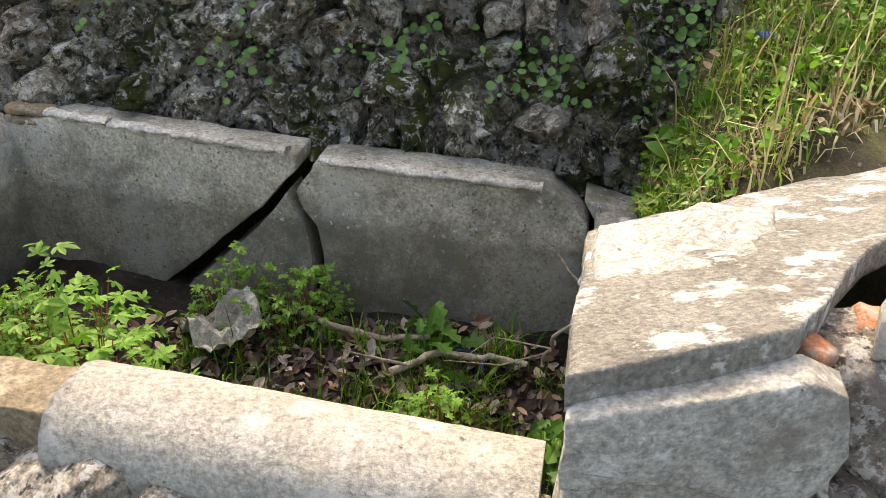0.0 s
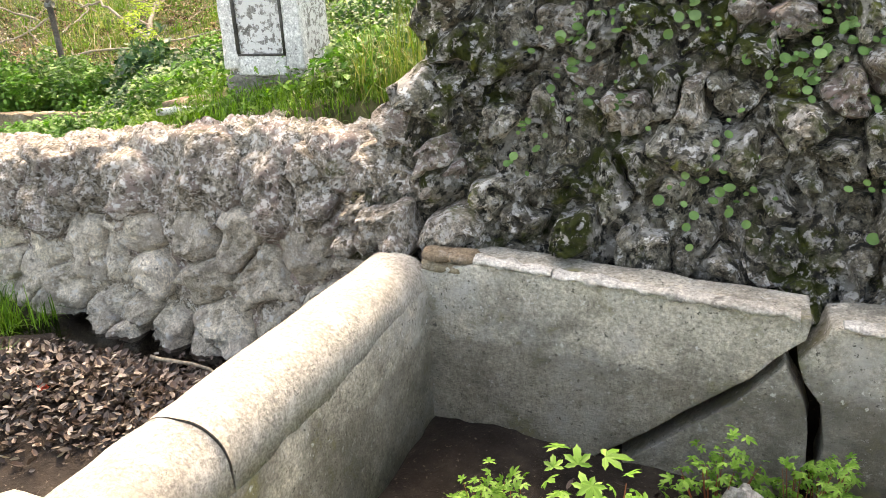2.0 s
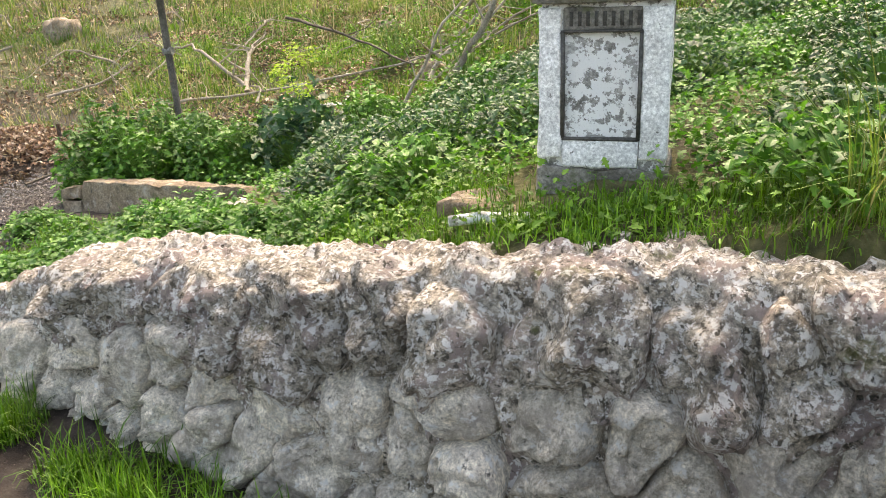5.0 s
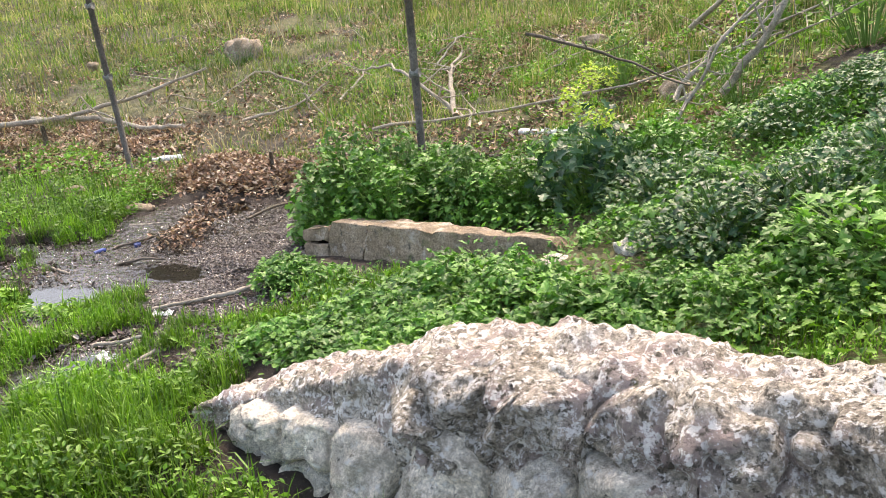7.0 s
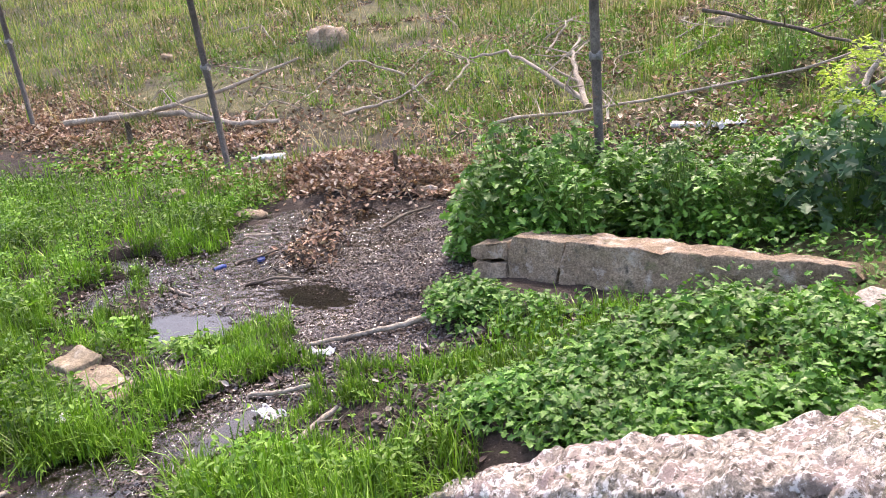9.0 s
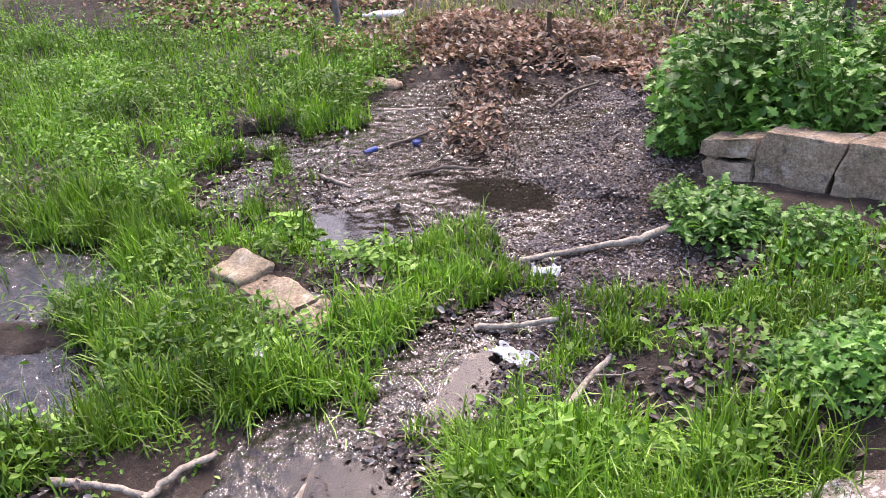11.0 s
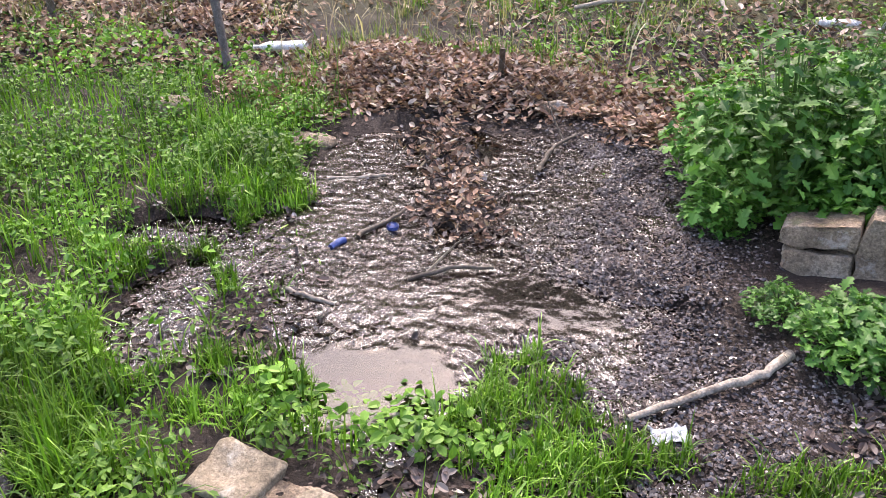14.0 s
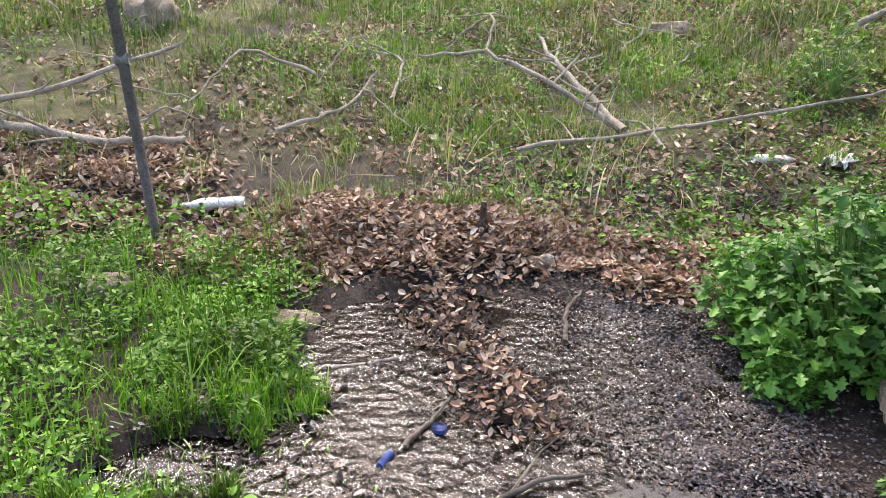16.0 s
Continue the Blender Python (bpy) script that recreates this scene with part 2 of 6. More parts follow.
M["render_pale"] = surface("pale_flaking_render", ((0.40, 0.38, 0.335), (0.54, 0.52, 0.47), (0.64, 0.625, 0.58)), [((0.30, 0.275, 0.235), 6.0, 0.62, 0.05), ((0.74, 0.73, 0.70), 20.0, 0.62, 0.04), ((0.16, 0.15, 0.13), 30.0, 0.67, 0.03)], 0.9, ((26, 0.010), (120, 0.006)))
M["rim"] = surface("flaking_lime_rim", ((0.36, 0.34, 0.30), (0.54, 0.52, 0.47), (0.70, 0.69, 0.65)), [((0.18, 0.17, 0.15), 16.0, 0.60, 0.05)], 0.9, ((40, 0.012), (200, 0.004)))
M["stone_dark"] = surface("mossy_dark_rubble", ((0.09, 0.08, 0.06), (0.27, 0.245, 0.195), (0.52, 0.485, 0.415)),
                          [((0.055, 0.068, 0.012), 3.4, 0.525, 0.04), ((0.36, 0.345, 0.315), 9.0, 0.57, 0.03), ((0.66, 0.64, 0.61), 30.0, 0.57, 0.025), ((0.030, 0.029, 0.024), 26.0, 0.565, 0.03), ((0.13, 0.145, 0.022), 6.0, 0.63, 0.04)],
                          0.95, ((16, 0.03), (48, 0.02), (150, 0.008)), vary=0.35, grain=1.0, mottle=1.0)
M["stone_grey"] = surface("grey_lichened_rubble", ((0.21, 0.175, 0.135), (0.43, 0.375, 0.305), (0.62, 0.56, 0.48)),
                          [((0.34, 0.265, 0.24), 5.0, 0.55, 0.06), ((0.72, 0.69, 0.65), 38.0, 0.545, 0.025), ((0.10, 0.085, 0.065), 44.0, 0.585, 0.025), ((0.15, 0.16, 0.055), 6.0, 0.66, 0.05), ((0.72, 0.70, 0.68), 55.0, 0.62, 0.03)],
                          0.95, ((14, 0.03), (45, 0.02), (140, 0.009)), vary=0.15, grain=0.95, mottle=0.8)
M["stone_pale"] = surface("pale_rounded_wall_stone", ((0.48, 0.42, 0.335), (0.68, 0.605, 0.50), (0.78, 0.715, 0.61)),
                          [((0.36, 0.31, 0.265), 6.0, 0.58, 0.08), ((0.64, 0.62, 0.58), 28.0, 0.60, 0.04), ((0.11, 0.10, 0.085), 30.0, 0.64, 0.04)],
                          0.92, ((20, 0.02), (70, 0.012), (220, 0.004)), vary=0.2, mottle=0.5)
M["brown_stone"] = surface("yellow_brown_stone", ((0.16, 0.128, 0.082), (0.255, 0.207, 0.14), (0.36, 0.305, 0.222)), [((0.46, 0.42, 0.34), 10.0, 0.60, 0.06), ((0.12, 0.10, 0.07), 9.0, 0.66, 0.05)], 0.9, ((30, 0.006), (180, 0.003)))
M["slab_brown"] = surface("brown_weathered_slab", ((0.145, 0.104, 0.068), (0.28, 0.213, 0.146), (0.42, 0.342, 0.255)), [((0.45, 0.40, 0.34), 9.0, 0.60, 0.06), ((0.08, 0.07, 0.055), 14.0, 0.62, 0.05), ((0.13, 0.13, 0.06), 5.0, 0.64, 0.05)], 0.92, ((24, 0.014), (90, 0.008)))
M["terracotta"] = surface("broken_terracotta", ((0.30, 0.12, 0.065), (0.44, 0.18, 0.095), (0.52, 0.25, 0.15)), [((0.45, 0.40, 0.35), 14.0, 0.62, 0.06)], 0.9)
M["white_paint"] = surface("peeling_white_paint", ((0.62, 0.61, 0.58), (0.76, 0.755, 0.73), (0.82, 0.82, 0.80)),
                           [((0.24, 0.225, 0.20), 9.0, 0.655, 0.02), ((0.12, 0.11, 0.10), 34.0, 0.66, 0.02)], 0.8, ((24, 0.004), (160, 0.002)))
M["worn_paint"] = surface("mostly_worn_white_paint", ((0.20, 0.19, 0.17), (0.36, 0.345, 0.32), (0.52, 0.51, 0.49)),
                          [((0.80, 0.80, 0.78), 38.0, 0.475, 0.02), ((0.09, 0.085, 0.075), 24.0, 0.63, 0.025)], 0.85, ((40, 0.006), (160, 0.003)))
M["plaster_grey"] = surface("bare_mossy_plaster", ((0.13, 0.12, 0.10), (0.24, 0.225, 0.195), (0.36, 0.34, 0.30)), [((0.09, 0.10, 0.045), 8.0, 0.58, 0.06)], 0.95, ((40, 0.008), (180, 0.003)))
# dark colour for the worn lettering, and for shade in the panel's grooves
M["letters_and_groove_shade"] = surface("worn_lettering_and_groove_shade", ((0.05, 0.048, 0.042), (0.09, 0.085, 0.075), (0.15, 0.14, 0.13)), (), 0.9)
M["bark"] = surface("pale_dead_wood", ((0.17, 0.14, 0.105), (0.33, 0.285, 0.225), (0.47, 0.42, 0.35)), [((0.12, 0.10, 0.08), 14.0, 0.60, 0.06)], 0.9)
M["bark_dark"] = surface("dark_wet_wood", ((0.045, 0.035, 0.026), (0.10, 0.08, 0.06), (0.18, 0.15, 0.115)), (), 0.7)
M["post"] = surface("rusted_grey_iron", ((0.06, 0.05, 0.042), (0.10, 0.086, 0.072), (0.155, 0.135, 0.115)), [((0.16, 0.09, 0.05), 9.0, 0.64, 0.05)], 0.75)
M["wire"] = surface("dull_galvanised_wire", ((0.14, 0.135, 0.125), (0.20, 0.195, 0.18), (0.27, 0.26, 0.245)), (), 0.6)
M["plastic_grey"] = surface("grey_plastic_pipe", ((0.12, 0.145, 0.17), (0.17, 0.20, 0.23), (0.24, 0.27, 0.30)), (), 0.45)
M["rag"] = surface("dirty_plastic_film", ((0.28, 0.265, 0.24), (0.42, 0.405, 0.375), (0.55, 0.54, 0.51)), [((0.20, 0.17, 0.13), 10.0, 0.60, 0.06)], 0.5)
M["litter_white"] = surface("dirty_white_plastic", ((0.55, 0.54, 0.50), (0.70, 0.69, 0.66), (0.80, 0.80, 0.78)), [((0.35, 0.31, 0.25), 16.0, 0.64, 0.05)], 0.45)
M["blue"] = surface("blue_plastic", ((0.018, 0.03, 0.12), (0.028, 0.05, 0.18), (0.05, 0.09, 0.26)), (), 0.4)
M["green_plastic"] = surface("green_plastic", ((0.12, 0.45, 0.10), (0.18, 0.60, 0.14), (0.25, 0.68, 0.20)), (), 0.4)
M["red"] = surface("red_plastic", ((0.5, 0.06, 0.03), (0.6, 0.09, 0.05), (0.7, 0.15, 0.1)), (), 0.4)

M["leaf_mustard"] = foliage("glossy_lobed_leaf", ((0.024, 0.085, 0.012), (0.056, 0.165, 0.024), (0.10, 0.24, 0.036), (0.15, 0.31, 0.062)), 0.44, 0.32, 0.3)
M["leaf_dark"] = foliage("dark_shiny_leaf", ((0.014, 0.048, 0.020), (0.030, 0.085, 0.034), (0.054, 0.128, 0.052), (0.085, 0.175, 0.07)), 0.44, 0.25, 0.32)
M["leaf_fresh"] = foliage("fresh_small_leaf", ((0.045, 0.125, 0.014), (0.092, 0.21, 0.022), (0.14, 0.285, 0.032), (0.20, 0.35, 0.06)), 0.45, 0.27, 0.24, (2.1, 0.42, 1.28))
M["leaf_robert"] = foliage("bright_divided_leaf", ((0.09, 0.22, 0.03), (0.14, 0.31, 0.045), (0.20, 0.39, 0.07), (0.26, 0.44, 0.11)), 0.5, 0.4)
M["grass"] = foliage("lush_grass", ((0.036, 0.10, 0.007), (0.086, 0.20, 0.013), (0.14, 0.28, 0.022), (0.21, 0.36, 0.055)), 0.38, 0.27, 0.24, (2.6, 0.45, 1.28))
M["grass_hill"] = foliage("rough_hill_grass", ((0.048, 0.098, 0.014), (0.098, 0.165, 0.026), (0.148, 0.212, 0.040), (0.225, 0.225, 0.078), (0.34, 0.285, 0.155)), 0.6, 0.35, 0.3, (1.1, 0.5, 1.6))
M["straw"] = foliage("dry_straw", ((0.22, 0.16, 0.09), (0.36, 0.28, 0.16), (0.48, 0.39, 0.24), (0.56, 0.49, 0.33)), 0.7, 0.2)
M["dead_leaf"] = foliage("dead_brown_leaf", ((0.075, 0.043, 0.029), (0.17, 0.096, 0.062), (0.29, 0.172, 0.114), (0.43, 0.295, 0.21), (0.60, 0.50, 0.40)), 0.6, 0.1)
M["sodden_leaf"] = foliage("sodden_leaf", ((0.018, 0.013, 0.011), (0.04, 0.027, 0.022), (0.075, 0.049, 0.039), (0.13, 0.092, 0.075), (0.40, 0.35, 0.31)), 0.45, 0.05, 0.4)
M["wet_leaf"] = foliage("wet_dark_leaf", ((0.016, 0.011, 0.009), (0.03, 0.021, 0.017), (0.05, 0.035, 0.029), (0.10, 0.075, 0.062)), 0.6, 0.0, 0.2)
M["wet_grit"] = foliage("wet_grit", ((0.022, 0.017, 0.015), (0.05, 0.04, 0.036), (0.085, 0.07, 0.064), (0.10, 0.085, 0.08), (0.13, 0.112, 0.105), (0.20, 0.18, 0.17)), 0.25, 0.0, 0.5)
M["moss"] = foliage("moss", ((0.05, 0.06, 0.012), (0.09, 0.10, 0.018), (0.14, 0.15, 0.03)), 0.9, 0.2, 0.1)
M["penny"] = foliage("round_wall_leaf", ((0.10, 0.20, 0.06), (0.15, 0.28, 0.09), (0.22, 0.36, 0.14)), 0.45, 0.3)
M["flower"] = foliage("yellow_green_flower", ((0.28, 0.39, 0.05), (0.40, 0.51, 0.08), (0.52, 0.60, 0.16)), 0.6, 0.4)
M["stem"] = foliage("green_stem", ((0.10, 0.20, 0.04), (0.15, 0.26, 0.06)), 0.5, 0.0)
M["stem_red"] = foliage("reddish_stem", ((0.24, 0.07, 0.04), (0.30, 0.12, 0.06)), 0.5, 0.0)


def ground_material():
    m, n, p = node_mat("muddy_soil_and_turf")
    vec = n.nodes.new("ShaderNodeNewGeometry").outputs["Position"]
    soil = ramp(n, [(0.32, (0.014, 0.010, 0.008)), (0.5, (0.032, 0.024, 0.019)), (0.68, (0.07, 0.055, 0.044))], tex(n, "ShaderNodeTexNoise", 5.0, vec, 9.0, 0.7).outputs[0])
    grit = mask(n, "ShaderNodeTexNoise", 90.0, vec, 0.62, 0.68)
    soil = mix(n, grit, soil, (0.14, 0.115, 0.095))
    turf = ramp(n, [(0.35, (0.04, 0.042, 0.016)), (0.5, (0.08, 0.082, 0.030)), (0.66, (0.15, 0.13, 0.068))], tex(n, "ShaderNodeTexNoise", 11.0, vec, 9.0, 0.7).outputs[0])
    sep = n.nodes.new("ShaderNodeSeparateXYZ")
    n.links.new(vec, sep.inputs[0])
    up = ramp(n, [(0.16, (0, 0, 0)), (0.32, (1, 1, 1))], sep.outputs[2])
    patch = mask(n, "ShaderNodeTexNoise", 1.7, vec, 0.36, 0.5)
    col = mix(n, math_node(n, "MULTIPLY", up, patch), soil, turf)
    n.links.new(col, p.inputs["Base Color"])
    p.inputs["Roughness"].default_value = 0.8
    p.inputs["Specular IOR Level"].default_value = 0.2
    last = None
    for s, d in ((14, 0.02), (70, 0.008), (240, 0.003)):
        b = n.nodes.new("ShaderNodeBump")
        b.inputs["Distance"].default_value = d
        n.links.new(tex(n, "ShaderNodeTexNoise", s, vec, 8.0, 0.65).outputs[0], b.inputs["Height"])
        if last:
            n.links.new(last, b.inputs["Normal"])
        last = b.outputs[0]
    n.links.new(last, p.inputs["Normal"])
    return m


def water_material():
    m, n, p = node_mat("clear_shallow_water")
    vec = n.nodes.new("ShaderNodeNewGeometry").outputs["Position"]
    stretch = n.nodes.new("ShaderNodeMapping")
    stretch.inputs["Scale"].default_value = (1.0, 0.5, 1.0)
    stretch.inputs["Rotation"].default_value = (0, 0, 0.35)
    n.links.new(vec, stretch.inputs[0])
    b = n.nodes.new("ShaderNodeBump")
    b.inputs["Distance"].default_value = 0.005
    lively = n.nodes.new("ShaderNodeAttribute")
    lively.attribute_name = "lively"
    n.links.new(lively.outputs["Fac"], b.inputs["Strength"])
    n.links.new(tex(n, "ShaderNodeTexNoise", 95.0, stretch.outputs[0], 3.0, 0.55).outputs[0], b.inputs["Height"])
    gloss = n.nodes.new("ShaderNodeBsdfGlossy")
    gloss.inputs["Roughness"].default_value = 0.02
    n.links.new(b.outputs[0], gloss.inputs["Normal"])
    clear = n.nodes.new("ShaderNodeBsdfTransparent")
    clear.inputs[0].default_value = (0.30, 0.27, 0.26, 1)
    fres = n.nodes.new("ShaderNodeFresnel")
    fres.inputs[0].default_value = 1.55
    n.links.new(b.outputs[0], fres.inputs["Normal"])
    both = n.nodes.new("ShaderNodeMixShader")
    n.links.new(fres.outputs[0], both.inputs[0])
    n.links.new(clear.outputs[0], both.inputs[1])
    n.links.new(gloss.outputs[0], both.inputs[2])
    n.links.new(both.outputs[0], n.nodes["Material Output"].inputs[0])
    n.nodes.remove(p)
    return m


M["ground"] = ground_material()
M["water"] = water_material()

# ---- the lie of the land ----
LOW_LINE = [(-1.30, 2.70), (-2.45, 2.97), (-3.30, 3.27), (-4.10, 3.60), (-5.20, 4.06)]
TR_O, TR_U, TR_V = Vector((-1.365, 2.355)), Vector((0.981, -0.196)), Vector((-0.196, -0.981))


def trough_uv(x, y):
    dx, dy = x - TR_O.x, y - TR_O.y
    return dx * TR_U.x + dy * TR_U.y, dx * TR_V.x + dy * TR_V.y


def wall_line(x):
    return np.interp(x, [-14, -5.2, -4.1, -3.3, -2.45, -1.3, 0.42, 6.0], [7.5, 4.06, 3.6, 3.27, 2.97, 2.62, 2.20, 2.2])


def pool_mask(x, y):
    """1 in the shallow water, 0 outside."""
    m = 0.0
    for cx, cy, rx, ry, turn in ((-6.42, 6.05, 0.62, 1.05, 0.0), (-6.62, 5.25, 0.42, 0.45, 0.2), (-5.95, 5.25, 0.28, 0.5, 0.3), (-6.85, 6.2, 0.38, 0.5, 0.2), (-6.15, 6.85, 0.25, 0.35, 0),
                                 (-5.93, 4.45, 0.2, 0.42, -0.3), (-6.02, 3.76, 0.28, 0.25, 0.1), (-5.5, 4.95, 0.30, 0.2, 0.2), (-7.5, 5.65, 0.28, 0.14, 0.4), (-7.3, 5.2, 0.16, 0.3, 0.2),
                                 (-7.65, 4.25, 0.55, 0.3, 0.5), (-6.2, 3.85, 0.16, 0.24, 0.0), (-7.1, 3.8, 0.3, 0.25, 0.3), (-5.15, 5.2, 0.16, 0.12, 0), (-5.80, 5.95, 0.26, 0.55, 0.1), (-6.9, 5.75, 0.42, 0.42, 0.0), (-6.6, 6.55, 0.66, 0.32, 0.0), (-5.85, 5.2, 0.35, 0.28, 0.2)):
        c, s = math.cos(turn), math.sin(turn)
        u, v = ((x - cx) * c + (y - cy) * s) / rx, (-(x - cx) * s + (y - cy) * c) / ry
        r = np.sqrt(u * u + v * v) + 0.22 * fbm(x * 4.5, y * 4.5, 0, 3, 31)
        m = np.maximum(m, 1 - smooth(0.8, 1.15, r))
    ditch = np.abs(y - (wall_line(x) - 0.10)) + 0.05 * fbm(x * 5, y * 5, 0, 3, 33)
    m = np.maximum(m, (1 - smooth(0.10, 0.17, ditch)) * smooth(-3.5, -3.2, x) * (1 - smooth(-1.75, -1.6, x)))
    return m


def still(x, y):
    """1 where the water lies smooth and a little deeper."""
    m = 0.0
    for cx, cy, rx, ry in ((-6.60, 6.63, 0.22, 0.16), (-6.22, 5.44, 0.28, 0.15), (-6.62, 4.98, 0.26, 0.20), (-5.9, 4.25, 0.06, 0.22), (-6.02, 3.85, 0.16, 0.09)):
        r = np.sqrt(((x - cx) / rx) ** 2 + ((y - cy) / ry) ** 2) + 0.25 * fbm(x * 6, y * 6, 0, 2, 35)
        m = np.maximum(m, 1 - smooth(0.7, 1.15, r))
    return m


def water_level(y):
    return 0.014 + 0.010 * (np.clip(y, 3.0, 7.2) - 4.0)


def land(x, y):
    x, y = np.asarray(x, float), np.asarray(y, float)
    low = 0.035 + 0.012 * np.clip(y - 4, 0, 3.2) + 0.022 * fbm(x * 1.6, y * 1.6, 0, 4, 3) + 0.012 * fbm(x * 9, y * 9, 0, 3, 5)
    low = low + 0.07 * np.exp(-((x + 2.6) / 0.55) ** 2 - ((y - 2.5) / 0.28) ** 2)
    wet = pool_mask(x, y)
    bed = water_level(y) - 0.016 + 0.012 * smooth(-6.25, -5.85, x) + 0.007 * fbm(x * 5, y * 5, 0, 3, 11) + 0.009 * fbm(x * 16, y * 16, 0, 2, 13) - 0.012 * still(x, y)
    low = low * (1 - wet) + bed * wet
    # leaf bank at the head of the pool, and the spit of leaves in it
    low = low + 0.10 * np.exp(-((x + 6.75) / 0.95) ** 4 - ((y - 7.33) / 0.40) ** 2)
    sx = -6.73 + (6.75 - y) * 0.28
    low = low + 0.055 * np.exp(-((x - sx) / 0.10) ** 2) * smooth(5.75, 6.0, y) * (1 - smooth(6.85, 7.05, y))
    u, v = trough_uv(x, y)
    inside = smooth(-0.1, 0.0, u) * (1 - smooth(1.85, 1.95, u)) * smooth(-0.2, -0.1, v) * (1 - smooth(1.15, 1.25, v))
    low = low * (1 - inside) + (0.105 + 0.02 * fbm(x * 8, y * 8, 0, 3, 17)) * inside
    high = np.interp(x, [-40, -6.0, -5.2, -4.5, -3.5, -2.5, -1.5, 0, 2, 30], [0.06, 0.06, 0.10, 0.22, 0.44, 0.78, 0.97, 1.25, 1.35, 1.6])
    bank = 0.80 + 0.34 * np.clip(y - 1.25, 0, 2.0)
    k = smooth(0.2, 0.6, x) * (1 - smooth(2.6, 3.4, y))
    high = high * (1 - k) + bank * k
    high = high + 0.045 * fbm(x * 1.3, y * 1.3, 0, 4, 7) + 0.012 * fbm(x * 9, y * 9, 0, 3, 9)
    s = smooth(0.06, 0.34, y - wall_line(x)) * smooth(-5.9, -5.0, x)
    z = low * (1 - s) + high * s
    kb = smooth(1.90, 1.955, u) * smooth(1.02, 1.15, y) * (1 - smooth(2.6, 3.4, y))
    zb = 0.57 + 0.27 * smooth(1.9, 2.15, u) + 0.30 * np.clip(y - 1.35, 0, 2) * smooth(1.93, 2.25, u) + 0.03 * fbm(x * 6, y * 6, 0, 3, 19)
    z = z * (1 - kb) + np.maximum(z, zb) * kb
    far = np.clip(y - 7.45 - 0.10 * (x + 7), 0, 55) * smooth(-30, -15, x + 8)
    # past far = 11 an unseen steep rise is added to darken the pool's reflections
    z = z + 0.165 * np.minimum(far, 6) + 0.20 * np.clip(far - 6, 0, 40) + 0.68 * np.clip(far - 11, 0, 40) + 0.05 * smooth(0, 2, far) * fbm(x * 0.9, y * 0.9, 0, 4, 21)
    return z


def land1(x, y):
    return float(land(np.array([x]), np.array([y]))[0])


def axis(lo, hi, step, far):
    out = list(np.arange(lo, hi, step))
    d, a, b = step, lo, hi
    while b < far:
        d = d * 1.18
        a, b = a - d, b + d
        out = [a] + out + [b]
    return np.array(out)


gx, gy = axis(-12.5, 2.5, 0.045, 400), axis(0.9, 11.5, 0.045, 400)
GX, GY = np.meshgrid(gx, gy, indexing="ij")
GZ = land(GX, GY)
put("ground", mesh_np("ground", np.stack([GX, GY, GZ], -1), grid_faces(len(gx), len(gy)), M["ground"], flat=False),
    label="muddy ground rising to a rough grassy hillside", category="ground", kind="structure")

wx, wy = np.arange(-8.4, -4.8, 0.0095), np.arange(3.2, 7.3, 0.0095)
WX, WY = np.meshgrid(wx, wy, indexing="ij")
LIVELY = 1 - 0.93 * still(WX, WY)
RIPPLE = LIVELY * (0.0036 * vnoise(WX * 37 + WY * 11, WY * 42, 0, 43) + 0.0024 * vnoise(WX * 48, WY * 60 - WX * 12, 0, 44))
water_mesh = mesh_np("pool_water", np.stack([WX, WY, water_level(WY) + RIPPLE], -1), grid_faces(len(wx), len(wy)), M["water"], flat=False)
water_mesh.attributes.new("lively", "FLOAT", "POINT").data.foreach_set("value", LIVELY.ravel().astype(np.float32))
pool = put("pool_water", water_mesh, label="shallow rippling water over mud and dead leaves", category="water", kind="structure")
pool.visible_shadow = False
wx, wy = np.arange(-3.7, -1.5, 0.06), np.arange(2.4, 3.2, 0.06)
WX, WY = np.meshgrid(wx, wy, indexing="ij")
ditch = put("ditch_water", mesh_np("ditch_water", np.stack([WX, WY, WX * 0 + 0.012], -1), grid_faces(len(wx), len(wy)), M["water"], flat=False),
            label="thin dark water along the foot of the wall", category="water", kind="structure")
ditch.visible_shadow = False


# ---- rubble walls ----
class Wall:
    """A leaning wall over a line in plan: point(u, v, d) is u along it, v up, d out of its face."""

    def __init__(self, line, batter):
        self.p = np.array(line, float)
        seg = np.linalg.norm(np.diff(self.p, axis=0), axis=1)
        self.s = np.concatenate([[0], np.cumsum(seg)])
        self.length, self.batter = self.s[-1], batter

    def base(self, u):
        return np.stack([np.interp(u, self.s, self.p[:, 0]), np.interp(u, self.s, self.p[:, 1])], -1)

    def out(self, u):
        a, b = self.base(np.clip(u - 0.25, 0, self.length)), self.base(np.clip(u + 0.25, 0, self.length))
        t = (b - a) / np.linalg.norm(b - a, axis=-1, keepdims=True)
        n = np.stack([-t[..., 1], t[..., 0]], -1)
        return np.where((n[..., 1] > 0)[..., None], -n, n)

    def point(self, u, v, d):
        u, v, d = np.broadcast_arrays(np.asarray(u, float), np.asarray(v, float), np.asarray(d, float))
        n = self.out(u)
        b = self.base(u)
        off = (d - self.batter * v)[..., None]
        return np.concatenate([b + n * off, (v + 0.0)[..., None]], -1)


